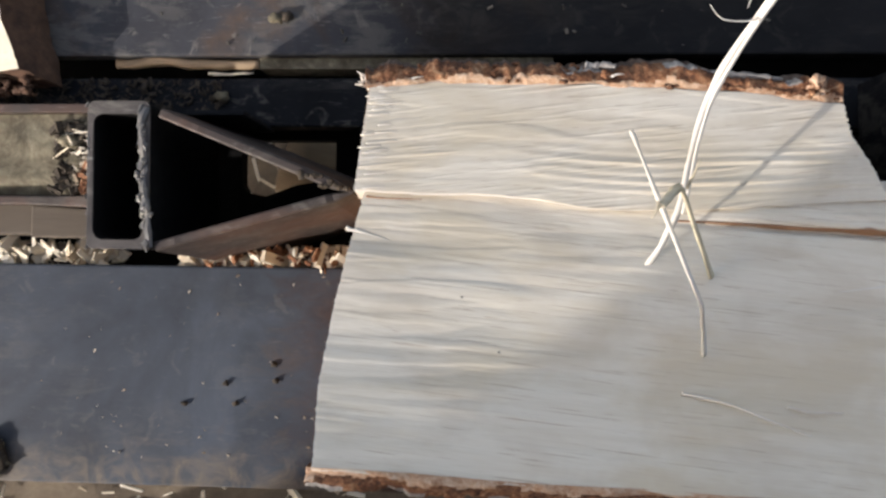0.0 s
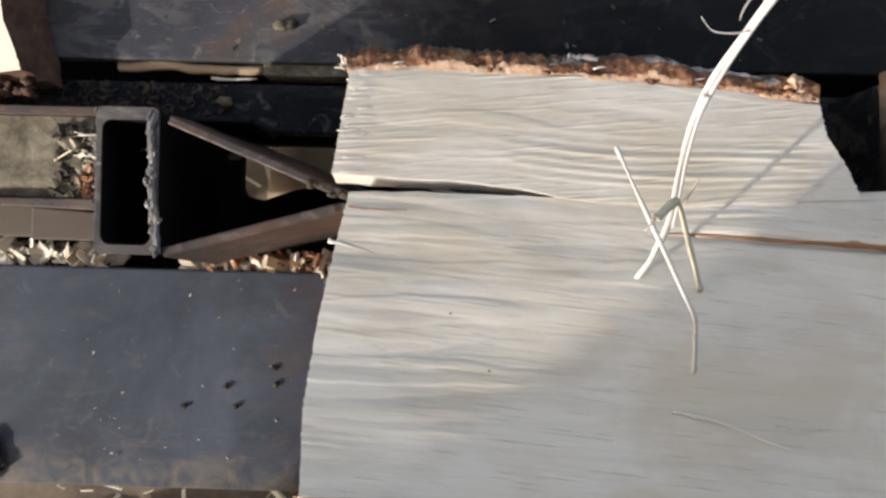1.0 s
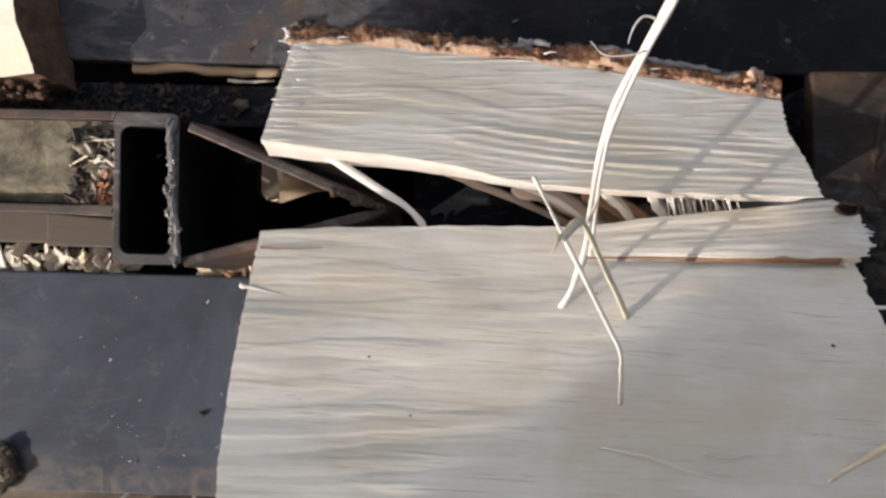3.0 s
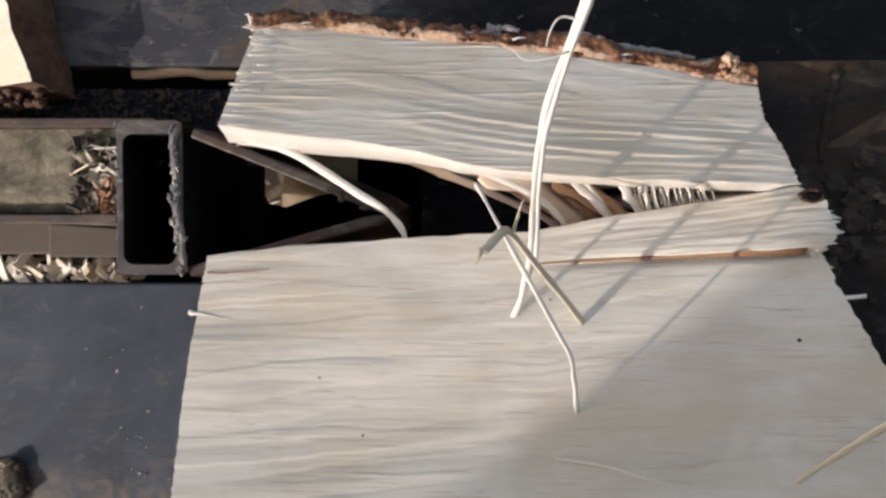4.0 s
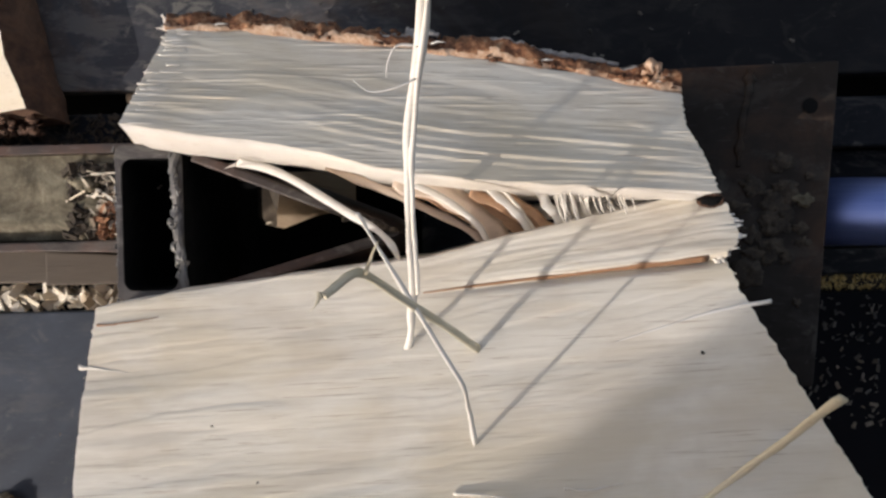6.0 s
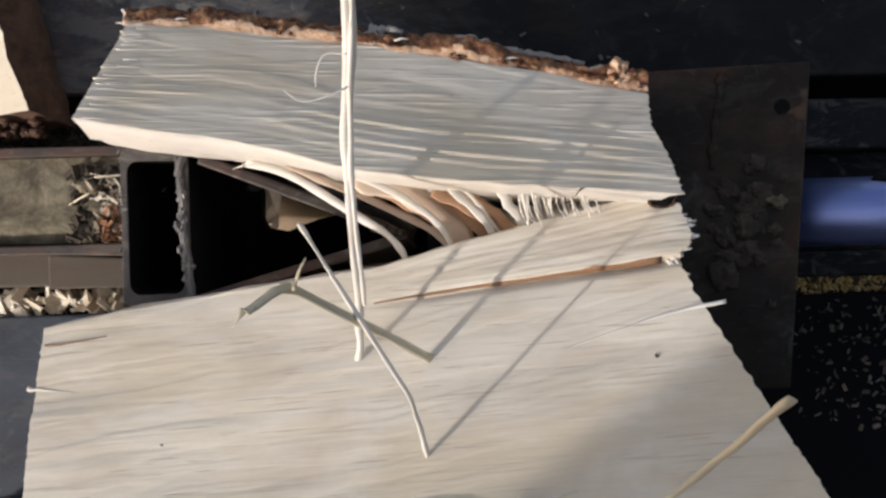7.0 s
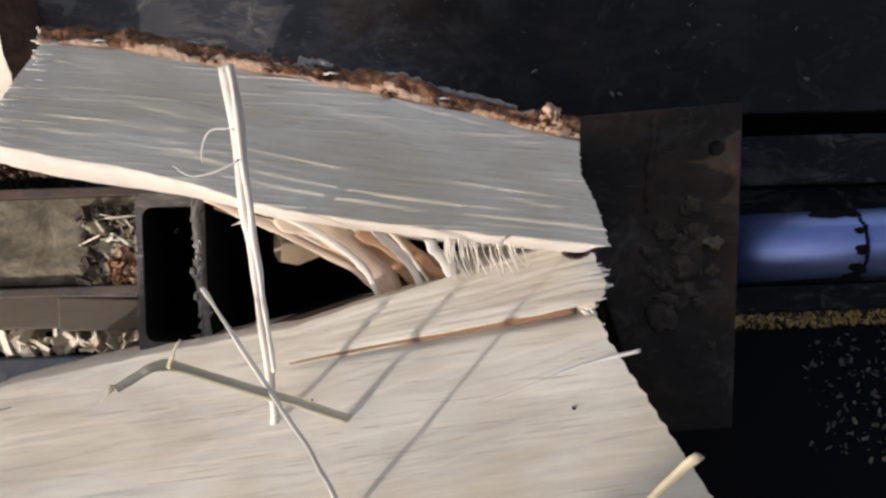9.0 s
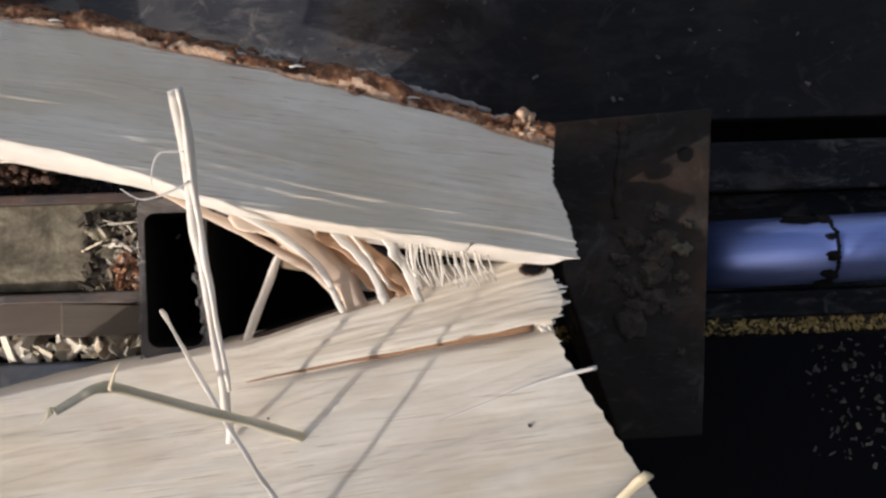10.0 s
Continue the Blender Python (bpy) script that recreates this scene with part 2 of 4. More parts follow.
CHIPS = varied_material("wood_chips", [(0.0, (0.34, 0.24, 0.14)), (0.25, (0.62, 0.54, 0.40)), (0.7, (0.80, 0.75, 0.64)), (1.0, (0.58, 0.48, 0.33))])
CHIPS_DULL = varied_material("dusty_wood_chips", [(0.0, (0.10, 0.065, 0.04)), (0.3, (0.30, 0.24, 0.17)), (0.7, (0.56, 0.50, 0.40)), (1.0, (0.70, 0.65, 0.55))])
DUST = varied_material("gold_sawdust", [(0.0, (0.22, 0.12, 0.03)), (0.5, (0.55, 0.38, 0.12)), (1.0, (0.78, 0.60, 0.28))])
FLECK = varied_material("grey_flecks", [(0.0, (0.025, 0.022, 0.02)), (0.5, (0.07, 0.065, 0.055)), (1.0, (0.19, 0.17, 0.14))])
DIRT = lumpy_material("dirt", [(0.3, (0.012, 0.009, 0.007)), (0.5, (0.04, 0.030, 0.020)), (0.7, (0.12, 0.09, 0.06))], 90, 0.9, 0.002)
CAKED = lumpy_material("caked_olive_dirt", [(0.34, (0.035, 0.028, 0.016)), (0.45, (0.105, 0.088, 0.055)), (0.55, (0.165, 0.142, 0.094)), (0.66, (0.32, 0.29, 0.20))], 34, 0.85, 0.002)
PLANK = wood_material("dirty_plank", (0.115, 0.095, 0.072), (0.085, 0.066, 0.050), (0.055, 0.042, 0.030), 0.0006)
BARK_BROWN = lumpy_material("brown_bark", [(0.3, (0.03, 0.016, 0.01)), (0.5, (0.085, 0.042, 0.024)), (0.7, (0.17, 0.09, 0.05))], 45, 0.9, 0.003)
OLD_LOG = wood_material("old_log_wood", (0.21, 0.155, 0.10), (0.16, 0.11, 0.07), (0.10, 0.065, 0.04), 0.001)
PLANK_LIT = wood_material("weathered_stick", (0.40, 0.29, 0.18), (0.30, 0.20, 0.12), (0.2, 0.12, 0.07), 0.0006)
GROUND = lumpy_material("ground_dirt", [(0.3, (0.06, 0.045, 0.03)), (0.5, (0.13, 0.10, 0.07)), (0.7, (0.24, 0.19, 0.13))], 6, 0.95, 0.01)
WALLMAT = lumpy_material("shade_wall_boards", [(0.3, (0.16, 0.12, 0.09)), (0.5, (0.24, 0.19, 0.14)), (0.7, (0.32, 0.26, 0.2))], 5, 0.9, 0.004)

m, nt, b = material("sky_tinted_chrome")
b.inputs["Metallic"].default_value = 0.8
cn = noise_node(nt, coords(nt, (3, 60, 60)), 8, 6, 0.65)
# the sky's reflection is put into the base colour as blue
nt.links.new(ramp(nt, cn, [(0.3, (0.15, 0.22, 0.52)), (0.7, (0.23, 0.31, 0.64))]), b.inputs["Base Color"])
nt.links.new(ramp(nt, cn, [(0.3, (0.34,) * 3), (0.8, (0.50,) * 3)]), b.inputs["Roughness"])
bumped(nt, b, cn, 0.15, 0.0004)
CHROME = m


# ---- mesh helpers ----
def part(name, bm, mat, parent=None, label="", smooth=True):
    me = bpy.data.meshes.new(name)
    bm.normal_update()
    bm.to_mesh(me)
    bm.free()
    if isinstance(mat, (list, tuple)):
        for k in mat:
            me.materials.append(k)
    else:
        me.materials.append(mat)
    if smooth:
        me.shade_smooth()
    ob = new(name, me)
    if parent is not None:
        ob.parent = parent
    if label:
        ob["label"] = label
    if name in ("torn_fibres", "whiskers", "frayed_corner", "frayed_end", "specks", "dirt_crust", "bark_crumbs", "grease_ring", "weld_crust", "bark_skin", "fray", "knot_rim"):
        ob["kind"] = "stuff"
    return ob


def empty(name, at=(0, 0, 0)):
    ob = new(name)
    ob.location = at
    ob.empty_display_size = 0.02
    return ob


def nz(x, y, z=0.0):
    return noise.noise((x, y, z))


def box(bm, x0, x1, y0, y1, z0, z1, bevel=0.0015, cuts=0):
    r = bmesh.ops.create_cube(bm, size=1)
    for v in r["verts"]:
        v.co = Vector((x0 + (v.co.x + 0.5) * (x1 - x0), y0 + (v.co.y + 0.5) * (y1 - y0), z0 + (v.co.z + 0.5) * (z1 - z0)))
    if bevel:
        es = list({e for v in r["verts"] for e in v.link_edges})
        bmesh.ops.bevel(bm, geom=es, offset=bevel, segments=2, affect="EDGES", profile=0.6)


def slab(bm, outline, z0, z1, bevel=0.0015):
    """A flat plate of any plan, given counter-clockwise."""
    vs = [bm.verts.new((x, y, z1)) for x, y in outline]
    f = bm.faces.new(vs)
    r = bmesh.ops.extrude_face_region(bm, geom=[f])
    low = [v for v in r["geom"] if isinstance(v, bmesh.types.BMVert)]
    for v in low:
        v.co.z = z0
    bmesh.ops.recalc_face_normals(bm, faces=bm.faces[:])
    if bevel:
        es = [e for e in bm.edges if abs(e.verts[0].co.z - z1) < 1e-6 and abs(e.verts[1].co.z - z1) < 1e-6 or abs(e.verts[0].co.z - e.verts[1].co.z) > 1e-4]
        bmesh.ops.bevel(bm, geom=es, offset=bevel, segments=2, affect="EDGES", profile=0.6)


def curve_points(pts, n):
    """A smooth line through the points."""
    P = [Vector(p) for p in pts]
    P = [2 * P[0] - P[1]] + P + [2 * P[-1] - P[-2]]
    segs = len(P) - 3
    out = []
    for i in range(n + 1):
        u = i / n * segs
        k = min(int(u), segs - 1)
        t = u - k
        a, b_, c, d = P[k:k + 4]
        out.append(0.5 * ((2 * b_) + (c - a) * t + (2 * a - 5 * b_ + 4 * c - d) * t * t + (3 * b_ - a - 3 * c + d) * t ** 3))
    return out


def sliver(bm, pts, w0, w1, th=0.5, n=24, seed=0.0, wobble=0.18, twist=0.0, flat=(0, 0, 1)):
    """A strip of wood swept along a line: width from w0 to w1, thickness th of the width, with uneven edges."""
    C = curve_points(pts, n)
    rings = []
    for i, c in enumerate(C):
        u = i / n
        d = (C[min(i + 1, n)] - C[max(i - 1, 0)]).normalized()
        up = Vector(flat)
        s = d.cross(up)
        if s.length < 1e-4:
            s = d.cross(Vector((0, 1, 0)))
        s.normalize()
        q = d.cross(s)
        a = twist * u
        s, q = s * math.cos(a) + q * math.sin(a), q * math.cos(a) - s * math.sin(a)
        w = (w0 + (w1 - w0) * u) * (1 + wobble * nz(u * 9, seed, 3.1) * 2)
        h = w * th * (1 + wobble * nz(u * 7, seed, 9.7) * 2)
        off = s * w * 0.25 * nz(u * 6, seed + 5, 1.3)
        ring = []
        for k in range(6):
            an = k / 6 * math.tau + 0.3
            ring.append(bm.verts.new(c + off + s * (w * 0.5 * math.cos(an)) + q * (h * 0.5 * math.sin(an))))
        rings.append(ring)
    for a, b_ in zip(rings, rings[1:]):
        for k in range(6):
            bm.faces.new((a[k], a[(k + 1) % 6], b_[(k + 1) % 6], b_[k]))
    bm.faces.new(rings[0][::-1])
    bm.faces.new(rings[-1])


def lump(bm, at, size, seed, sub=2, flat=1.0, rough=0.35):
    r = bmesh.ops.create_icosphere(bm, subdivisions=sub, radius=1)
    for v in r["verts"]:
        k = 1 + rough * 2 * nz(v.co.x * 1.6 + seed, v.co.y * 1.6, v.co.z * 1.6 + seed * 0.7)
        v.co = Vector((at[0] + v.co.x * size[0] * k, at[1] + v.co.y * size[1] * k, at[2] + v.co.z * size[2] * k * flat))


def chip_stuff(name, count, region, size, mat, parent=None, label="", seed=1, flat=0.3, along=None, slim=1.0):
    """Loose chips over a region (x0, x1, y0, y1, z0, z1), as one mesh of small slivers."""
    rnd = random.Random(seed)
    verts, faces = [], []
    x0, x1, y0, y1, z0, z1 = region
    for _ in range(count):
        c = Vector((rnd.uniform(x0, x1), rnd.uniform(y0, y1), rnd.uniform(z0, z1)))
        L = size * rnd.uniform(0.35, 1.5)
        W = L * rnd.uniform(0.08, 0.35) * slim
        T = max(0.0003, W * flat)
        e = Euler((rnd.gauss(0, 0.5), rnd.gauss(0, 0.5), rnd.uniform(0, math.tau) if along is None else along + rnd.gauss(0, 0.35))).to_matrix()
        k = len(verts)
        for sx, sy, sz in ((-1, -1, -1), (1, -0.6, -1), (0.9, 1, -1), (-1, 0.7, -1), (-0.9, -0.9, 1), (0.95, -0.5, 1), (0.8, 0.9, 1), (-0.95, 0.6, 1)):
            verts.append(c + e @ Vector((sx * L / 2, sy * W / 2, sz * T / 2)))
        for f in ((3, 2, 1, 0), (4, 5, 6, 7), (0, 1, 5, 4), (1, 2, 6, 5), (2, 3, 7, 6), (3, 0, 4, 7)):
            faces.append(tuple(k + i for i in f))
    me = bpy.data.meshes.new(name)
    me.from_pydata([tuple(v) for v in verts], [], faces)
    me.materials.append(mat)
    ob = new(name, me)
    if parent is not None:
        ob.parent = parent
        ob["kind"] = "stuff"
        if label:
            ob["label"] = label
    return ob


# ---- the setting: ground and a wall added behind the camera to cast shade ----
def ground_sheet():
    bm = bmesh.new()
    bmesh.ops.create_grid(bm, x_segments=60, y_segments=60, size=1)
    for v in bm.verts:
        r = max(abs(v.co.x), abs(v.co.y))
        k = 1.2 * r + 900 * r ** 6
        v.co = Vector((v.co.x / max(r, 1e-6) * k, v.co.y / max(r, 1e-6) * k, -0.62 + 0.015 * nz(v.co.x * 9, v.co.y * 9)))
    return tagged(part("ground", bm, GROUND), "bare brown yard dirt strewn with wood waste", "ground", kind="structure")


ground_sheet()
chip_stuff("ground_chips", 1400, (-0.7, 1.0, -0.7, 0.8, -0.612, -0.6), 0.03, CHIPS, seed=5)
tagged(bpy.data.objects["ground_chips"], "pale wood chips scattered on the yard dirt", "wood chips", kind="stuff")


def shade_wall():
    bm = bmesh.new()
    # unseen blocker: its left edge throws the diagonal shade over the log
    box(bm, -1.098, 3.0, -1.10, -1.00, -0.62, 2.4, 0.004)
    return tagged(part("shade_wall", bm, WALLMAT), "plain weathered board wall, unseen, added to cast shade", "wall", kind="structure")


shade_wall()


# ---- the machine ----
def splitter_bed():
    bed = empty("log_splitter_bed", (0.2, 0, -0.1))
    tagged(bed, "dark scuffed steel bed of a log splitter with wedge", "log splitter")
    off = Vector((-0.2, 0, 0.1))

    def put(name, bm, mat, label="", parent=bed, smooth=False):
        bmesh.ops.translate(bm, verts=bm.verts[:], vec=off if parent is bed else (0, 0, 0))
        return part(name, bm, mat, parent, label, smooth)

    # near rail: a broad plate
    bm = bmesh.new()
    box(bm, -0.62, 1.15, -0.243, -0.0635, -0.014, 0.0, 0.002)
    put("near_rail", bm, STEEL, "blue-grey steel rail, worn by the wedge, coloured as shaded beyond")
    bm = bmesh.new()
    box(bm, -0.62, 1.15, -0.243, -0.231, -0.042, -0.0145, 0.002)
    put("near_flange", bm, RUST, "rusty downturned edge of the rail")
    # far rail
    bm = bmesh.new()
    box(bm, -0.62, 1.15, 0.108, 0.46, -0.014, 0.0, 0.002)
    put("far_rail", bm, STEEL_FAR, "dark steel rail with pale scuffs, coloured as shaded beyond")
    bm = bmesh.new()
    box(bm, 0.0605, 0.30, 0.0985, 0.1078, -0.034, -0.006, 0.001)
    put("rail_lip", bm, CAKED, "olive dirt caked under the far rail")
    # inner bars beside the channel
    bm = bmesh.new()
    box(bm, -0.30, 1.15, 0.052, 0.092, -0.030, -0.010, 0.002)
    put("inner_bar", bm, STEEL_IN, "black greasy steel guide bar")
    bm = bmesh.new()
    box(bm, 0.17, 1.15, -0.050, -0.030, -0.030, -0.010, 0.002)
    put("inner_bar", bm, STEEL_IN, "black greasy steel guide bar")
    # channel floor, its black colour stands for the shade in the depth
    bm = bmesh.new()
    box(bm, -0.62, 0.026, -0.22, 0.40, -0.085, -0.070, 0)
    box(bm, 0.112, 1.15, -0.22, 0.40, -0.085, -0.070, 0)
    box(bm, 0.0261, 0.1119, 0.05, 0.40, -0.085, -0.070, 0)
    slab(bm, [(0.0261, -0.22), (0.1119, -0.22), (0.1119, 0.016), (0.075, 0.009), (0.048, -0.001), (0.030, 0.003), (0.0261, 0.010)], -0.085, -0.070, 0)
    put("channel_floor", bm, SHADE_AND_GREASE, "channel floor coloured black as deep shade")
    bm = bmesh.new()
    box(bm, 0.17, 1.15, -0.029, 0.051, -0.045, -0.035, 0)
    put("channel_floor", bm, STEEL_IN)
    # groove with sawdust
    bm = bmesh.new()
    box(bm, 0.17, 1.15, -0.0630, -0.0505, -0.030, -0.012, 0)
    put("sawdust_groove", bm, DIRT, "narrow groove beside the rail")
    for x in (-0.52, 1.02):
        for y in (-0.18, 0.38):
            bm = bmesh.new()
            box(bm, x - 0.03, x + 0.03, y - 0.03, y + 0.03, -0.62, -0.0855, 0.003)
            put("leg", bm, STEEL_IN, "square steel leg")
    return bed, off, put


BED, OFF, put_bed = splitter_bed()


def wedge():
    """A rectangular tube with two plates welded to a point."""
    w = empty("splitting_wedge", (0.0, 0.0, 0.0))
    tagged(w, "rusty welded steel splitting wedge on a rectangular tube", "wedge")
    # the tube: rounded rectangle ring
    def ring(hx, hy, r, n=6):
        pts = []
        for cx, cy, a0 in ((hx - r, hy - r, 0), (-hx + r, hy - r, 90), (-hx + r, -hy + r, 180), (hx - r, -hy + r, 270)):
            for i in range(n + 1):
                a = radians(a0 + 90 * i / n)
                pts.append((cx + r * math.cos(a), cy + r * math.sin(a)))
        return pts
    bm = bmesh.new()
    o, i_ = ring(0.0232, 0.0505, 0.005), ring(0.0192, 0.0440, 0.007)
    n = len(o)
    loops = []
    for pts, z in ((i_, -0.03), (i_, 0.0985), (i_, 0.0998), (o, 0.0998), (o, 0.098), (o, -0.03)):
        loops.append([bm.verts.new((x - 0.0015 - (0.0032 if x > 0.01 else 0), y - (0.0022 if pts is i_ and y > 0 else 0), z + (0.0006 * nz(x * 90, y * 90) if z > 0.05 else 0))) for x, y in pts])
    for a, b_ in zip(loops, loops[1:]):
        for k in range(n):
            f = bm.faces.new((a[k], a[(k + 1) % n], b_[(k + 1) % n], b_[k]))
            # shade inside the tube and behind its wall is put into the colour
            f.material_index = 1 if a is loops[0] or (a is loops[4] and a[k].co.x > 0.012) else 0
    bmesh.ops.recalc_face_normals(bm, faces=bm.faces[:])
    part("tube", bm, (TUBE, SHADE_AND_GREASE), w, "open rectangular steel tube, inside coloured black as shade", False)
    # the weld bead down the joint
    bm = bmesh.new()
    sliver(bm, [(0.0155, 0.046, 0.100), (0.0125, 0.03, 0.1012), (0.0145, 0.01, 0.100), (0.0155, -0.01, 0.101), (0.0185, -0.03, 0.1005), (0.0205, -0.049, 0.100)], 0.0046, 0.0046, 0.5, 46, 2.2, 0.5)
    wr = random.Random(12)
    for k in range(70):
        y = 0.046 - 0.095 * k / 69
        r = wr.uniform(0.0010, 0.0026)
        lump(bm, (0.0142 + 0.0045 * max(0, -y) / 0.05 + wr.gauss(0, 0.0018), y, 0.1005 + wr.uniform(-0.001, 0.001)), (r, r * 1.2, r * 0.8), k * 3.1, 1, 1.0, 0.6)
    for k in range(34):
        y = 0.048 - 0.098 * k / 33
        r = wr.uniform(0.0006, 0.0014)
        lump(bm, (-0.0240 + wr.gauss(0, 0.0007), y, 0.0990), (r, r * 1.6, r), k * 5.1, 1, 1.0, 0.6)
    part("weld_bead", bm, WELD, w, "ragged bright weld bead", False)
    # plates
    tip = Vector((0.158, -0.0105))

    def plate(a, side, top):
        bm = bmesh.new()
        a = Vector(a)
        d = (tip - a).normalized()
        nrm = Vector((-d.y, d.x)) * side
        th = 0.0065
        N = 30
        rows = []
        for k in range(N + 1):
            p = a + (tip - a) * (k / N)
            fade = 1 if k < N - 3 else (N - k) / 3 * 0.8 + 0.2
            z = top + 0.0007 * nz(k * 0.9, side * 4) - (0.0015 if k > N - 4 else 0)
            inn, out = p - nrm * th * 0.5 * fade, p + nrm * th * 0.5 * fade
            rows.append([bm.verts.new((*inn, -0.069)), bm.verts.new((*inn, z - 0.0008)), bm.verts.new((*(inn * 0.8 + out * 0.2), z)), bm.verts.new((*(inn * 0.2 + out * 0.8), z)), bm.verts.new((*out, z - 0.001)), bm.verts.new((*(out + nrm * 0.004), 0.045)), bm.verts.new((*(out + nrm * 0.009), -0.02)), bm.verts.new((*(out + nrm * 0.009), -0.069))])
        for r0, r1 in zip(rows, rows[1:]):
            for j in range(7):
                f = bm.faces.new((r0[j], r0[j + 1], r1[j + 1], r1[j]))
                # the inward face is coloured black as shaded
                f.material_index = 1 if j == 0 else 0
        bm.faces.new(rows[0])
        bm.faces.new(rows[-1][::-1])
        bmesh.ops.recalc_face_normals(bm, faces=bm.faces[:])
        return part("wedge_plate", bm, (RUST, SHADE_AND_GREASE), w, "rusty brown wedge plate", False)

    plate((0.0255, 0.0425), 1, 0.0995)
    plate((0.0225, -0.0485), -1, 0.0985)
    bm = bmesh.new()
    rnd = random.Random(3)
    for k in range(16):
        f = rnd.uniform(0.72, 1.0)
        p = Vector((0.0255, 0.0425)).lerp(tip, f)
        lump(bm, (p.x + rnd.gauss(0, 0.002), p.y + rnd.gauss(0, 0.002), 0.1), (0.003, 0.002, 0.0016), k * 2.3, 1)
    part("weld_crust", bm, DIRT, w, "dark crust along the edge")
    # flat straps that run behind the tube
    bm = bmesh.new()
    box(bm, -0.30, -0.0268, 0.0555, 0.0625, -0.02, 0.031, 0.001)
    part("strap", bm, RUST, w, "thin rusty strap beside the tube", False)
    bm = bmesh.new()
    box(bm, 0.0265, 0.070, 0.0485, 0.0520, -0.02, 0.060, 0.0008)
    part("strap", bm, STEEL_IN, w, "", False)
    return w


wedge()


def left_web():
    t = empty("rear_web", (-0.16, 0.02, 0.0))
    tagged(t, "olive dirt-caked web behind the splitting tube", "machine part")
    o = Vector((0.16, -0.02, 0))
    bm = bmesh.new()
    bmesh.ops.create_grid(bm, x_segments=60, y_segments=24, size=0.5)
    for v in bm.verts:
        x = -0.30 + (v.co.x + 0.5) * 0.273
        y = -0.008 + (v.co.y + 0.5) * 0.063
        v.co = Vector((x, y, 0.026 + 0.0025 * nz(x * 40, y * 40) + 0.001 * nz(x * 160, y * 160) - 0.008 * max(0, (0.004 - y) / 0.012))) + o
    part("caked_top", bm, CAKED, t, "rough olive-grey caked dirt")
    bm = bmesh.new()
    box(bm, -0.30, -0.1075, -0.040, -0.0105, -0.02, 0.0225, 0.002)
    bmesh.ops.translate(bm, verts=bm.verts[:], vec=o)
    part("bar", bm, PLANK, t, "grey-brown worn bar", False)
    bm = bmesh.new()
    slab(bm, [(-0.110, -0.042), (-0.0262, -0.042), (-0.0262, -0.022), (-0.110, -0.016)], 0.0, 0.0275, 0.0015)
    bmesh.ops.translate(bm, verts=bm.verts[:], vec=o)
    part("bar", bm, PLANK, t, "grey-brown worn bar", False)
    bm = bmesh.new()
    slab(bm, [(-0.30, -0.0165), (-0.110, -0.0165), (-0.0268, -0.0195), (-0.0268, -0.0085), (-0.110, -0.0095), (-0.30, -0.0095)], 0.0, 0.0300, 0.0015)
    bmesh.ops.translate(bm, verts=bm.verts[:], vec=o)
    part("flat_bar", bm, RUST, t, "rusty flat bar along the web", False)
    return t


left_web()

# chips and dirt round the machine
def loose(name, label, category, *args, **kw):
    return tagged(chip_stuff(name, *args, **kw), label, category, kind="stuff")


loose("chips_by_tube", "pale frayed chips packed against the tube", "wood chips", 330, (-0.072, -0.027, -0.004, 0.040, 0.026, 0.034), 0.0062, CHIPS_DULL, seed=11, slim=1.3)
loose("bark_by_tube", "orange-brown bark crumbs between the chips", "bark", 120, (-0.066, -0.028, -0.006, 0.016, 0.028, 0.035), 0.008, BARK, seed=43, slim=2.4)
loose("straw_by_tube", "thin straws lying on the caked dirt", "straw", 18, (-0.085, -0.03, 0.020, 0.046, 0.031, 0.035), 0.026, CHIPS, seed=41, along=-0.1, slim=0.25)
loose("dirt_by_tube", "dark crumbs between the chips", "dirt", 260, (-0.092, -0.028, -0.006, 0.047, 0.025, 0.031), 0.009, DIRT, seed=42, slim=2.2)
loose("chips_in_gap", "bright wood chips lying in a gap", "wood chips", 120, (-0.17, -0.062, -0.062, -0.044, -0.026, -0.003), 0.017, CHIPS, seed=12, slim=1.8, flat=0.12)
loose("chips_by_wedge", "wood chips caught under the wedge", "wood chips", 110, (0.0, 0.16, -0.064, -0.052, -0.02, -0.003), 0.019, CHIPS, seed=13, slim=1.5)
loose("bark_by_wedge", "brown bark crumbs among the chips", "bark", 120, (0.02, 0.165, -0.064, -0.050, -0.02, 0.0), 0.009, BARK, seed=44, slim=2.6)
loose("sawdust", "golden sawdust in a narrow groove", "sawdust", 2600, (0.17, 1.0, -0.0630, -0.0508, -0.013, -0.006), 0.0032, DUST, seed=14, slim=2.0)
loose("bed_flecks", "small grey wood flecks on the rail", "wood flecks", 130, (0.455, 0.53, -0.17, -0.068, 0.0004, 0.0012), 0.0045, FLECK, seed=15, slim=2.0)
loose("rail_flecks", "grey specks on the far rail", "wood flecks", 90, (-0.02, 0.5, 0.115, 0.24, 0.0004, 0.001), 0.0035, FLECK, seed=16, slim=2.0)
loose("bar_dirt", "dark crumbs of bark and dirt on a bar", "dirt", 420, (-0.16, 0.03, 0.055, 0.09, -0.0098, -0.005), 0.0050, DIRT, seed=17, slim=2.2)
loose("near_rail_flecks", "tiny pale specks on the near rail", "wood flecks", 46, (-0.12, 0.12, -0.225, -0.07, 0.0003, 0.0008), 0.0022, CHIPS_DULL, seed=18, slim=2.0)


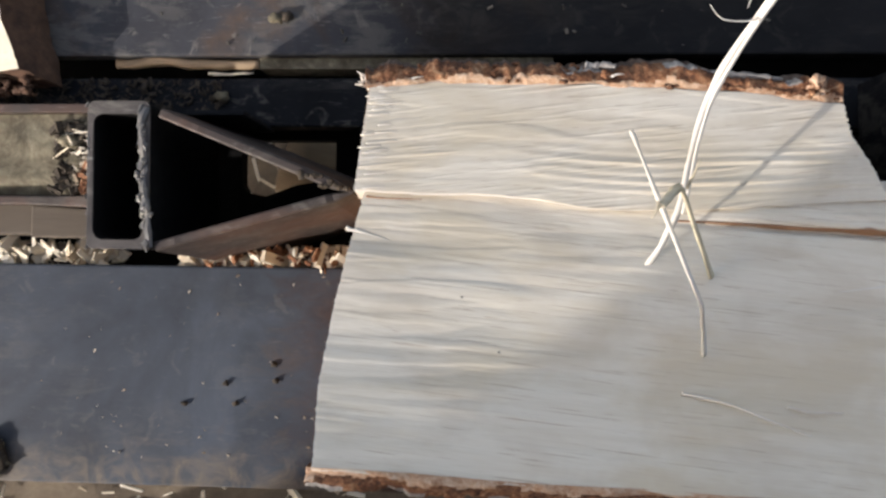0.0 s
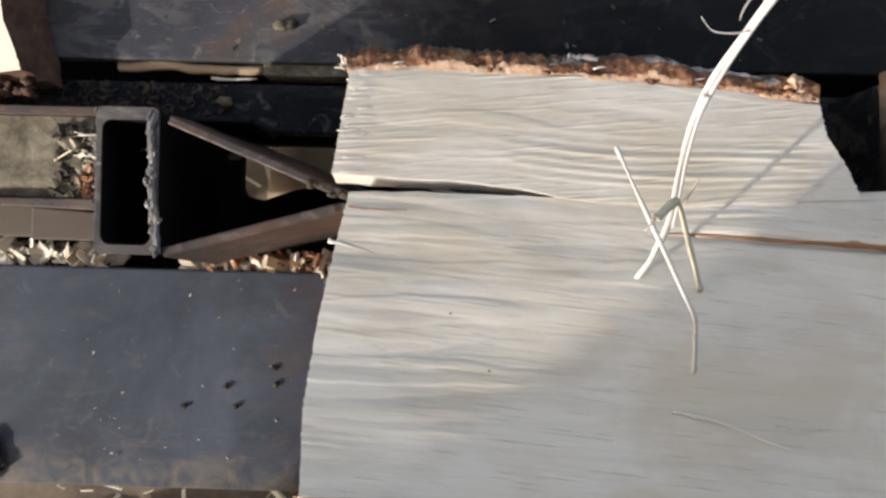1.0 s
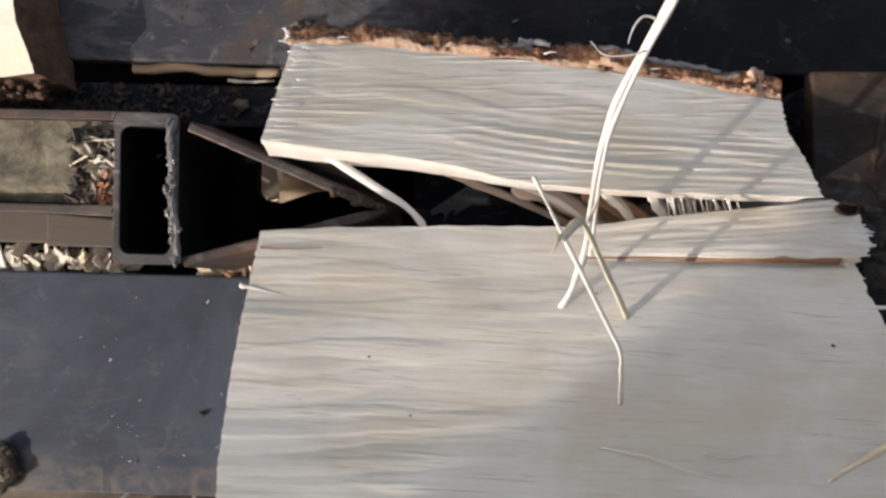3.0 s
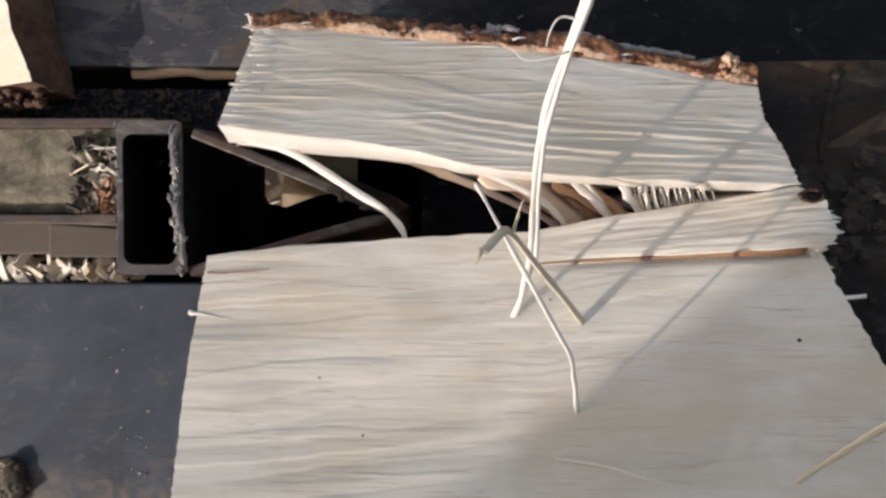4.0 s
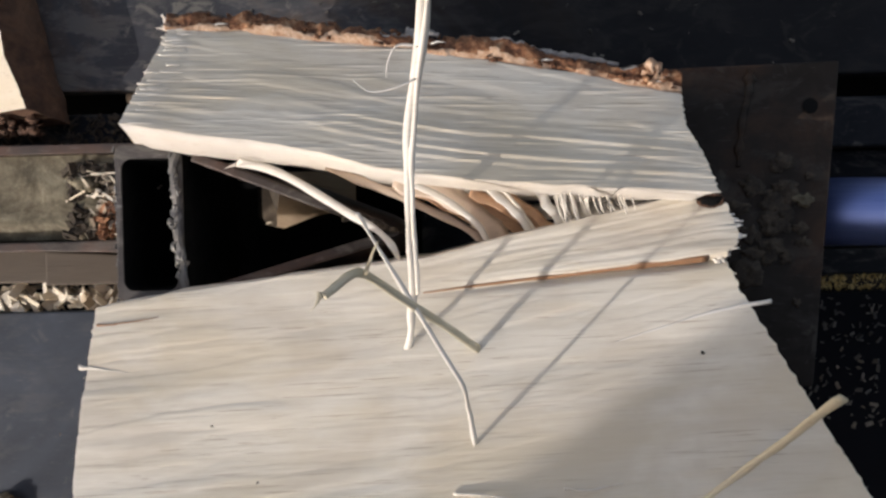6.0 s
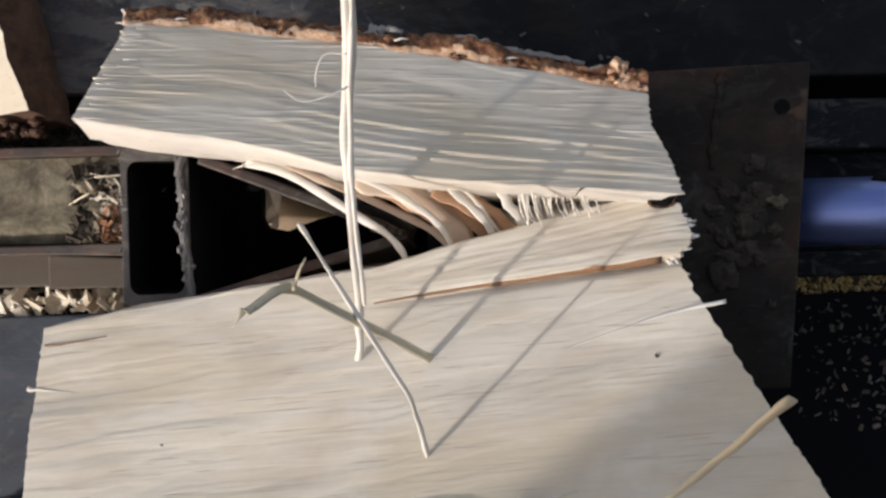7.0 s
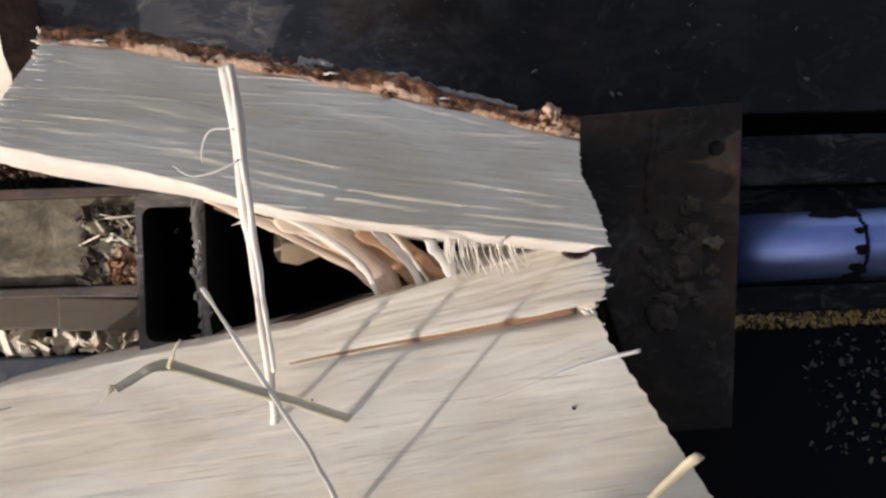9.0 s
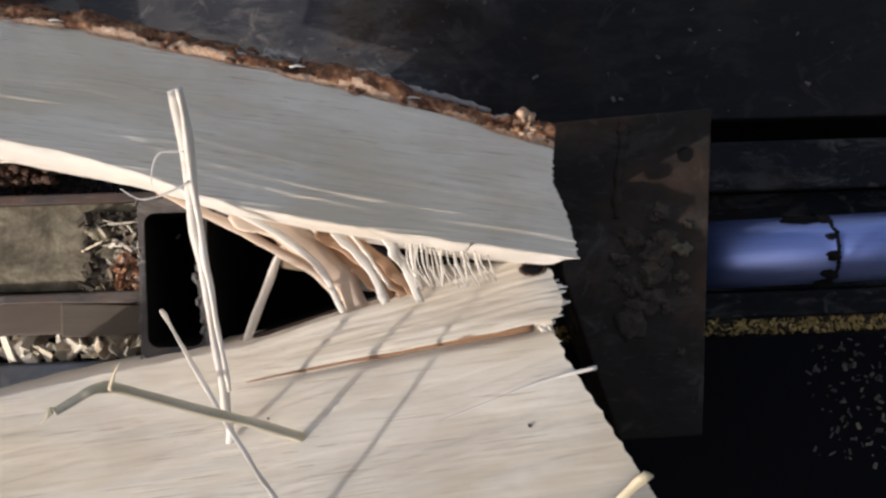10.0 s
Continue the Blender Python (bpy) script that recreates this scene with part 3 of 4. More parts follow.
def clods(name, count, region, size, mat, label, category, seed):
    """Small rounded lumps over a region, as one mesh."""
    rnd = random.Random(seed)
    bm = bmesh.new()
    x0, x1, y0, y1, z0, z1 = region
    for k in range(count):
        r = size * rnd.uniform(0.35, 1.2)
        lump(bm, (rnd.uniform(x0, x1), rnd.uniform(y0, y1), rnd.uniform(z0, z1)), (r * rnd.uniform(0.8, 1.8), r * rnd.uniform(0.7, 1.2), r * 0.55), k * 2.7 + seed, 2, 1.0, 0.55)
    return tagged(part(name, bm, mat), label, category, kind="stuff")


clods("caked_clods", 46, (-0.085, -0.029, -0.006, 0.044, 0.026, 0.030), 0.0050, CAKED, "lumps of caked olive dirt against the tube", "dirt", 61)
clods("bark_clods", 22, (-0.066, -0.029, -0.006, 0.020, 0.027, 0.032), 0.0042, BARK, "brown lumps of bark packed against the tube", "bark", 62)
clods("dark_clods", 26, (-0.080, -0.030, -0.006, 0.044, 0.027, 0.031), 0.0036, DIRT, "dark lumps of dirt among the chips", "dirt", 63)
clods("rail_clods", 30, (-0.165, -0.150, -0.240, -0.205, 0.001, 0.006), 0.0046, CAKED, "clods of dirt and bark on the near rail", "dirt", 64)


def crumb(name, at, size, mat, seed, label, category):
    bm = bmesh.new()
    lump(bm, (0, 0, 0), size, seed, 2)
    ob = part(name, bm, mat)
    ob.location = at
    return tagged(ob, label, category)


for k, (x, y) in enumerate(((0.039, -0.158), (0.047, -0.174), (0.005, -0.175), (0.078, -0.142), (0.080, -0.155))):
    tagged(crumb("bark_crumb", (x, y, 0.0016), (0.0026, 0.002, 0.0018), DIRT, k * 4.1, "small dark crumb of bark on the rail", "bark crumb"), group="crumbs on the rail")
crumb("bark_lump", (0.030, 0.076, -0.006), (0.006, 0.0045, 0.004), CAKED, 7.7, "grey-brown lump of bark on a bar", "bark")
crumb("bark_lump", (0.076, 0.137, 0.003), (0.006, 0.004, 0.004), CAKED, 9.7, "brown lump of bark on the far rail", "bark")
crumb("bark_lump", (0.085, 0.139, 0.003), (0.005, 0.0045, 0.004), DIRT, 3.7, "dark lump of bark on the far rail", "bark")
crumb("dirt_clump", (-0.154, -0.222, 0.003), (0.011, 0.014, 0.005), DIRT, 5.1, "clump of brown dirt and bark on the rail", "dirt")


def slot_stick():
    bm = bmesh.new()
    sliver(bm, [(-0.060, 0, 0), (-0.02, 0.0006, 0.0008), (0.02, -0.0004, 0.0004), (0.060, -0.0012, 0)], 0.0085, 0.0080, 0.9, 30, 9.0, 0.12)
    ob = part("stick", bm, PLANK_LIT)
    ob.location = (0.0, 0.1035, -0.008)
    tagged(ob, "tan weathered stick lying in the rail slot", "stick")
    bm = bmesh.new()
    sliver(bm, [(-0.018, 0, 0), (0.0, -0.001, 0.001), (0.02, 0.0005, 0)], 0.003, 0.0016, 0.5, 14, 3.0, 0.3)
    ob = part("splinter", bm, CHIPS)
    ob.location = (0.035, 0.0955, -0.0085)
    tagged(ob, "pale splinter lying on the guide bar", "splinter")


slot_stick()


def chunk_below():
    bm = bmesh.new()
    bmesh.ops.create_cone(bm, cap_ends=True, segments=40, radius1=0.062, radius2=0.055, depth=0.30)
    bmesh.ops.subdivide_edges(bm, edges=[e for e in bm.edges if abs(e.verts[0].co.z - e.verts[1].co.z) > 0.1], cuts=10)
    for v in bm.verts:
        k = 1 + 0.10 * nz(v.co.x * 30, v.co.y * 30, v.co.z * 14)
        v.co = Vector((v.co.z, v.co.y * k, v.co.x * k))
    ob = part("firewood_log", bm, OLD_LOG)
    ob.location = (0.150, 0.015, -0.33)
    ob.rotation_euler = (0, 0, radians(-14))
    bm = bmesh.new()
    lump(bm, (-0.05, 0, -0.17), (0.16, 0.11, 0.125), 3.0, 3, 1.0, 0.2)
    part("heap", bm, DIRT, ob, "heap of dirt under the log")
    return tagged(ob, "tan round log lying on a heap below the bed", "firewood")


chunk_below()


# ---- the log ----
def interp(pts, x):
    if x <= pts[0][0]:
        return pts[0][1]
    for (x0, y0), (x1, y1) in zip(pts, pts[1:]):
        if x <= x1:
            t = (x - x0) / (x1 - x0)
            return y0 + (y1 - y0) * t
    return pts[-1][1]


def smooth_interp(pts, x):
    return (interp(pts, x - 0.012) + interp(pts, x) * 2 + interp(pts, x + 0.012)) / 4


def fibres(x, w, seed, amp=1.0):
    """Relief of a split face: long shallow scallops, finer ridges along the grain and torn steps. w runs across the grain."""
    w = w + 0.0032 * nz(x * 5 + seed, w * 9) + 0.0007 * nz(x * 22, w * 30 + seed)
    torn = max(0.0, min(1.0, 0.35 + 1.5 * nz(x * 8 + seed * 3, w * 26, 6.0)))
    h = amp * (0.0024 * nz(x * 5.5 + seed, w * 24, 8.0) + 0.0020 * abs(nz(x * 6.5 + seed * 2, w * 34, 1.0)) + 0.0012 * abs(nz(x * 8 + seed, w * 75, 3.0)))
    h += (0.12 + 0.88 * torn) * (0.00030 * nz(x * 9 + seed, w * 130, seed) + 0.00017 * nz(x * 13, w * 270 + seed, 2.0)) + torn * 0.00012 * nz(x * 24 + 3, w * 620, seed + 5)
    s = nz(x * 5.4 + seed, w * 70, 4.0)
    h += 0.00042 * max(0.0, min(1.0, (s - 0.16) * 11)) - 0.00036 * max(0.0, min(1.0, (-s - 0.26) * 12))
    q = nz(x * 11 + seed, w * 150, 14.0)
    h += 0.00022 * torn * max(0.0, min(1.0, (q - 0.12) * 9))
    return 0.9 * h


def split_piece(name, centre, inner, outer, left, right, plane, seed, nu, nv, zlow, bulge, undercut, extra=None, side=1, lean=0.0):
    """A piece of the split log. inner, outer: y along x; left, right: x against the share of the way from inner to outer edge."""
    c = Vector(centre)
    wide = abs(outer[0][1] - inner[0][1])
    bm = bmesh.new()
    top = []
    for i in range(nu + 1):
        col = []
        for j in range(nv + 1):
            v = j / nv
            xl, xr = interp(left, v), interp(right, v)
            xl += 0.0009 * nz(v * 60, seed) + 0.0004 * nz(v * 240, seed)
            xr += 0.0016 * nz(v * 45, seed + 9) + 0.0008 * nz(v * 170, seed)
            x = xl + (xr - xl) * i / nu
            yi, yo = smooth_interp(inner, x), smooth_interp(outer, x)
            yi += 0.0008 * nz(x * 60, seed + 2)
            yo += 0.0015 * nz(x * 50, seed + 3)
            y = yi + (yo - yi) * v
            z = plane(x, y) + fibres(x, v * wide, seed, 0.30 if lean else 0.9)
            if extra:
                z += extra(x, y)
            col.append(bm.verts.new(Vector((x, y, z)) - c))
        top.append(col)
    for i in range(nu):
        for j in range(nv):
            q = (top[i][j], top[i + 1][j], top[i + 1][j + 1], top[i][j + 1])
            bm.faces.new(q if side > 0 else q[::-1])
    # the sides, going round the rim
    rim = [(top[i][0], 0) for i in range(nu)] + [(top[nu][j], 2) for j in range(nv)] + [(top[nu - i][nv], 1) for i in range(nu)] + [(top[0][nv - j], 3) for j in range(nv)]
    D = 10
    rings = [[v for v, _ in rim]]
    for d in range(1, D + 1):
        s = d / D
        ring = []
        for v, k in rim:
            x, y, z = v.co + c
            z2 = z + (zlow - z) * s
            yi, yo = smooth_interp(inner, x), smooth_interp(outer, x)
            f = (y - yi) / (yo - yi) if abs(yo - yi) > 1e-5 else 0
            dy = side * (bulge * (math.sin(math.pi * s * 0.8)) - 0.03 * s * s) * max(0, f) ** 2
            if k == 0:
                dy -= side * lean * (s / 0.2 if s < 0.2 else 1 - (s - 0.2) * 0.8) * (1 - 0.65 * max(0, min(1, (x - 0.07) / 0.15)))
                dy += side * (0.0016 * nz(x * 9, z2 * 60, seed) + 0.0010 * nz(x * 30, z2 * 240, seed))
            if k == 3:
                dy -= side * lean * (s / 0.2 if s < 0.2 else 1 - (s - 0.2) * 0.8) * max(0.0, 1 - f * 7)
            dx = 0.0
            if k == 2 or x > 0.33:
                dx = -undercut * s * max(0, min(1, (x - 0.25) / 0.12))
            if k >= 2:
                dx += 0.0008 * nz(y * 90, z2 * 90, seed)
            ring.append(bm.verts.new(Vector((x + dx, y + dy, z2)) - c))
        rings.append(ring)
    n = len(rim)
    for a, b_ in zip(rings, rings[1:]):
        for k in range(n):
            q = (a[k], b_[k], b_[(k + 1) % n], a[(k + 1) % n])
            f = bm.faces.new(q if side > 0 else q[::-1])
            f.material_index = (1, 3, 2, 2)[rim[k][1]]
    last = rings[-1]
    f = bm.faces.new(last[::-1] if side < 0 else last)
    f.material_index = 3
    bmesh.ops.recalc_face_normals(bm, faces=bm.faces[:])
    for f in bm.faces:
        f.smooth = True
    for k in range(n):
        e = bm.edges.get((rim[k][0], rim[(k + 1) % n][0]))
        if e is not None and rim[k][1] >= 2:
            e.smooth = False
    return bm


def bark_strip(centre, outer, x0, x1, plane, zlow, bulge, seed, side, width=0.010):
    """The bark shell along the outer edge: a crumbling rim above, curving down the flank."""
    c = Vector(centre)
    bm = bmesh.new()
    N, K = 520, 18
    rows = []
    for i in range(N + 1):
        x = x0 + (x1 - x0) * i / N
        yo = smooth_interp(outer, x)
        zt = plane(x, yo)
        wd = width * (0.95 + 0.55 * nz(x * 17, seed) + 0.30 * nz(x * 60, seed) + 0.2 * nz(x * 230, seed))
        wd = max(0.0030, wd)
        col = []
        for k in range(K + 1):
            if k < 9:
                u = k / 8
                y, z = -0.0015 + (wd + 0.0015) * u, 0.0003 + 0.0018 * math.sin(u * 3.0) - 0.004 * u
            else:
                s = (k - 8) / (K - 8)
                y = wd + bulge * math.sin(math.pi * s * 0.8) - 0.03 * s * s
                z = -0.004 + (zlow - zt + 0.004) * s
            r = 0.0016 * nz(x * 60 + seed, k * 0.5, seed) + 0.0008 * (abs(nz(x * 150, k * 0.9, seed + 4)) - 0.25) + 0.0004 * nz(x * 420, k * 1.7, seed + 2) + 0.0020 * nz(x * 25, k * 0.2, seed)
            if k == 0:
                r *= 0.25
            col.append(bm.verts.new(Vector((x, yo + side * (y + r * (0.8 if k > 1 else 0.2)), zt + z + (r * 1.4 if k < 10 else r * 0.4))) - c))
        rows.append(col)
    for a, b_ in zip(rows, rows[1:]):
        for k in range(K):
            f = bm.faces.new((a[k], a[k + 1], b_[k + 1], b_[k]))
            f.material_index = (2 if k < 2.7 + 3.0 * nz(a[k].co.x * 45, 3.0, seed) else 3 if k > 6 and nz(a[k].co.x * 24, 7.0, seed) > 0.05 else 0) if k < 9 else 1
    for col in (rows[0], rows[-1]):
        bm.faces.new(col)
    bmesh.ops.recalc_face_normals(bm, faces=bm.faces[:])
    return bm


U_C = (0.2399, 0.0629, 0.14)
L_C = (0.2193, -0.0877, 0.14)
U_IN = [(0.03, 0.048), (0.042, 0.0465), (0.0815, 0.0407), (0.131, 0.035), (0.165, 0.0276), (0.197, 0.0187), (0.2625, 0.0118), (0.328, 0.0088), (0.40, 0.006)]
U_OUT = [(0.03, 0.114), (0.056, 0.1128), (0.112, 0.1105), (0.1985, 0.0998), (0.27, 0.0892), (0.323, 0.0808), (0.374, 0.0686), (0.40, 0.064)]
L_IN = [(0.0, -0.043), (0.03, -0.0405), (0.060, -0.0358), (0.1626, -0.0270), (0.231, -0.0228), (0.266, -0.0146), (0.30, -0.0089), (0.353, -0.0002), (0.396, 0.0081), (0.42, 0.0085)]
L_OUT = [(0.0, -0.216), (0.039, -0.2156), (0.085, -0.2118), (0.147, -0.2094), (0.207, -0.2045), (0.46, -0.19)]


def u_plane(x, y):
    return 0.14 - 0.55 * (y - 0.025) - 0.05 * (x - 0.37)


def l_plane(x, y):
    return 0.14 - 0.30 * (y + 0.05) + 1.0 * max(0.0, -0.10 - y) ** 2


def u_extra(x, y):
    # long parallel ridges that sweep with the torn edge
    yi = sum(interp(U_IN, x + q) for q in (-0.06, -0.04, -0.02, 0, 0.02, 0.04, 0.06)) / 7
    k = max(0, min(1, (x - 0.13) / 0.10)) * max(0, min(1, (0.385 - x) / 0.03))
    z = 0.0
    for d0, a, wd in ((0.0065, 0.0005, 0.0016), (0.0110, 0.0012, 0.0021), (0.0165, 0.0017, 0.0023), (0.0220, 0.0016, 0.0023), (0.0280, 0.0015, 0.0024), (0.0345, 0.0009, 0.0021), (0.042, 0.0006, 0.0022)):
        d = (y - yi - d0 - 0.05 * max(0, 0.2 - x) * (d0 / 0.03) + 0.02 * max(0, x - 0.30) * (d0 / 0.02) - 0.0012 * nz(x * 9, d0 * 300)) / wd
        z += 0.8 * a * k * max(0.1, 0.7 + 0.8 * nz(x * 12, d0 * 700)) * math.exp(-d * d * (1.0 if d > 0 else 2.2))
    # short raised streaks of torn fibre
    z += 0.0012 * max(0.0, nz(x * 16, y * 420, 3.0) - 0.25) + 0.0008 * max(0.0, nz(x * 30 + 4, y * 700, 5.0) - 0.28)
    return z


def l_extra(x, y):
    # a long crack by the tab on the ram side, and a knot swelling
    yc = -0.0345 + 0.10 * max(0, 0.40 - x) * -0.55
    d = (y - yc) / 0.0022
    k = max(0, min(1, (x - 0.22) / 0.10))
    z = -0.0045 * k * math.exp(-d * d) + 0.004 * k * max(0, min(1, (y - yc) / 0.004)) * max(0, 1 - (y - yc) / 0.05)
    # torn ridges that fan out from the crack to the end
    hi, lo = smooth_interp(L_IN, x), -0.0345 - 0.055 * max(0, 0.40 - x)
    if y > lo and x > 0.22:
        v = (y - lo) / (hi - lo)
        f = min(1, (x - 0.22) / 0.07) * min(1, v * 6)
        z += f * (0.0020 * abs(nz(x * 9, v * 5.0, 21.0)) + 0.0011 * abs(nz(x * 13 + 3, v * 12, 22.0)) + 0.0005 * nz(x * 22, v * 30, 23.0))
    z += 0.0006 * max(0.0, nz(x * 14, y * 330 + 7, 3.0) - 0.28) + 0.0004 * max(0.0, nz(x * 26 + 4, y * 520, 5.0) - 0.28)
    z += 0.0016 * math.exp(-((x - 0.13) / 0.045) ** 2 - ((y + 0.075) / 0.022) ** 2)
    return z


def upper_piece():
    t = empty("split_log_piece", U_C)
    tagged(t, "pale split log piece with orange bark, being torn off", "firewood", group="pieces of the split log")
    bm = split_piece("body", U_C, U_IN, U_OUT, [(0, 0.0418), (1, 0.0563)], [(0, 0.3862), (0.35, 0.381), (0.68, 0.3736), (1, 0.3743)], u_plane, 3.3, 300, 220, 0.037, 0.012, 0.04, u_extra, 1, 0.009)
    part("body", bm, (WOOD, WOOD_IN, WOOD_END, BARK_OUT), t, "pale split wood with fine long grain", False)
    bm = bark_strip(U_C, U_OUT, 0.054, 0.375, u_plane, 0.037, 0.012, 1.7, 1, 0.0132)
    part("bark", bm, (BARK, BARK_OUT, INNER_BARK, BARK_GREY), t, "crumbling orange-brown bark")
    c = Vector(U_C)
    rnd = random.Random(8)
    # frayed bits at the sawn corner and along the bark
    bm = bmesh.new()
    for k in range(16):
        p = Vector((0.058 + rnd.gauss(0, 0.004), 0.114 + rnd.gauss(0, 0.003), 0.094 + rnd.uniform(0, 0.006))) - c
        d = Vector((rnd.gauss(-0.004, 0.006), rnd.gauss(0.003, 0.006), rnd.uniform(0.0, 0.006)))
        sliver(bm, [p, p + d * 0.5 + Vector((0, 0, 0.001)), p + d], 0.0018, 0.0006, 0.5, 6, k)
    for k in range(5):
        p = Vector((rnd.uniform(0.08, 0.36), 0, 0))
        p.y = smooth_interp(U_OUT, p.x) + rnd.uniform(0.002, 0.008)
        p.z = u_plane(p.x, p.y) + 0.002
        p -= c
        sliver(bm, [p, p + Vector((0.004, 0.001, 0.001)), p + Vector((0.009, 0.001, 0.0))], 0.0016, 0.0006, 0.5, 5, k)
    for k in range(34):
        v = rnd.random() ** 0.8
        x = 0.0418 + 0.0145 * v + rnd.uniform(-0.002, 0.010)
        y = smooth_interp(U_IN, x) + (smooth_interp(U_OUT, x) - smooth_interp(U_IN, x)) * v
        n = rnd.uniform(0.005, 0.016)
        P = [Vector((x + n * q, y - 0.02 * n * q, u_plane(x + n * q, y) + 0.0003 + 0.0005 * math.sin(q * 3))) - c for q in (0, 0.5, 1.0)]
        sliver(bm, P, rnd.uniform(0.0005, 0.0012), 0.0003, 0.25, 6, k)
    part("frayed_corner", bm, FIBRE, t, "frayed pale fibres and crumbs on the bark")
    bm = bmesh.new()
    for k in range(7):
        lump(bm, Vector((0.066 + rnd.gauss(0, 0.004), 0.121 + rnd.gauss(0, 0.003), 0.092 + rnd.uniform(0, 0.005))) - c, (0.003, 0.0026, 0.003), k * 2.2, 2, 1.0, 0.5)
    for k in range(6):
        lump(bm, Vector((0.3607 + rnd.gauss(0, 0.0035), 0.0805 + rnd.gauss(0, 0.002), 0.113 + rnd.uniform(-0.002, 0.004))) - c, (0.0026, 0.0022, 0.003), k * 4.4, 2, 1.0, 0.5)
    for k in range(150):
        x = rnd.uniform(0.06, 0.372)
        u = rnd.random()
        y = smooth_interp(U_OUT, x) + 0.001 + 0.0125 * u
        r = rnd.uniform(0.0006, 0.0021)
        lump(bm, Vector((x, y, u_plane(x, y) + 0.0024 - 0.004 * u + rnd.uniform(-0.0012, 0.0012))) - c, (r * rnd.uniform(1.0, 2.2), r, r * 0.8), k * 1.7, 1, 1.0, 0.7)
    part("bark_crumbs", bm, BARK, t, "crumbs of torn bark")
    bm = bmesh.new()
    for k in range(15):
        lump(bm, Vector((0.3590 + rnd.gauss(0, 0.0045), 0.0810 + rnd.gauss(0, 0.0022), 0.1135 + rnd.uniform(-0.002, 0.003))) - c, (0.0026, 0.0020, 0.0026), k * 3.4, 2, 1.0, 0.6)
    lump(bm, Vector((0.3575, 0.0850, 0.1155)) - c, (0.0042, 0.0046, 0.0050), 2.9, 3, 1.0, 0.5)
    part("bark_crumbs", bm, INNER_BARK, t, "pale tan crumbly lump of inner bark")
    bm = bmesh.new()
    for x0, x1, dy in ((0.268, 0.300, 0.0125), (0.292, 0.338, 0.0118), (0.205, 0.226, 0.0135)):
        sliver(bm, [Vector((x, smooth_interp(U_OUT, x) + dy + 0.001 * nz(x * 80, 2), u_plane(x, smooth_interp(U_OUT, x)) - 0.0060)) - c for x in (x0, (2 * x0 + x1) / 3, (x0 + 2 * x1) / 3, x1)], 0.0052, 0.0030, 0.4, 30, x0 * 40, 0.4)
    part("bark_skin", bm, BARK_GREY, t, "grey outer skin of the bark")
    # torn ribbons and threads that hang from the inner face
    def rib(pts, w0, w1, th, mat, name="torn_ribbon", seed=0.0, label="", flat=(0, 0.3, 1)):
        bm = bmesh.new()
        sliver(bm, [Vector(p) - c for p in pts], w0, w1, th, 30, seed, 0.16, 0.3, flat)
        part(name, bm, mat, t, label)

    rib([(0.150, 0.030, 0.124), (0.195, 0.019, 0.123), (0.228, 0.006, 0.117), (0.250, -0.010, 0.108), (0.264, -0.034, 0.092)], 0.0058, 0.0042, 0.30, FIBRE, seed=1.6, label="broad cream ribbon of torn wood")
    rib([(0.200, 0.019, 0.114), (0.232, 0.006, 0.110), (0.258, -0.010, 0.100), (0.279, -0.036, 0.085)], 0.017, 0.013, 0.10, RIBBON, seed=2.0, label="broad tan sheet of torn wood")
    rib([(0.155, 0.026, 0.104), (0.195, 0.010, 0.099), (0.235, -0.008, 0.090), (0.27, -0.030, 0.082)], 0.006, 0.005, 0.3, RIBBON, seed=3.0)
    for k, (x0, dx, z, w) in enumerate(((0.208, 0.065, 0.098, 0.010), (0.228, 0.062, 0.104, 0.010), (0.246, 0.054, 0.110, 0.009), (0.262, 0.044, 0.112, 0.008))):
        y0 = smooth_interp(U_IN, x0) - 0.003
        y1 = smooth_interp(L_IN, x0 + dx) - 0.014
        rib([(x0, y0, z), (x0 + dx * 0.4, y0 + (y1 - y0) * 0.30, z - 0.003), (x0 + dx * 0.8, y0 + (y1 - y0) * 0.7, z - 0.010), (x0 + dx, y1, z - 0.020)], w, w * 0.8, 0.12, CORE, seed=20.0 + k, label="reddish-brown strip of torn heartwood")
    rib([(0.250, 0.016, 0.128), (0.262, 0.007, 0.124), (0.276, -0.006, 0.116), (0.289, -0.026, 0.100)], 0.0062, 0.0052, 0.16, FIBRE, seed=4.0)
    rib([(0.262, 0.014, 0.118), (0.274, 0.002, 0.113), (0.290, -0.018, 0.100)], 0.003, 0.002, 0.4, FIBRE, seed=5.0)
    rib([(0.284, 0.013, 0.130), (0.290, 0.004, 0.126), (0.299, -0.008, 0.118), (0.308, -0.024, 0.105)], 0.0075, 0.0050, 0.16, FIBRE, seed=6.0)
    bm = bmesh.new()
    for k in range(36):
        x = 0.296 + 0.042 * (k / 35) ** 1.2 + rnd.gauss(0, 0.001)
        z = 0.132 - rnd.uniform(0, 0.03)
        y0 = smooth_interp(U_IN, x) + 0.001
        y1 = smooth_interp(L_IN, x) - 0.007 * min(1.0, (0.385 - x) / 0.06)
        sliver(bm, [Vector((x, y0, z)) - c, Vector((x + rnd.gauss(0.003, 0.002), (y0 + y1) / 2, z + rnd.uniform(0, 0.002))) - c, Vector((x + rnd.gauss(0.009, 0.003), y1, z - 0.010)) - c], rnd.uniform(0.0005, 0.0020), 0.0006, 0.6, 6, k)
    part("torn_fibres", bm, FIBRE, t, "fan of thin white torn fibres")
    # whiskers along the lower lip
    bm = bmesh.new()
    for k in range(13):
        x = 0.045 + 0.14 * rnd.random() ** 1.6
        y = smooth_interp(U_IN, x)
        z = 0.125 - rnd.uniform(0, 0.02)
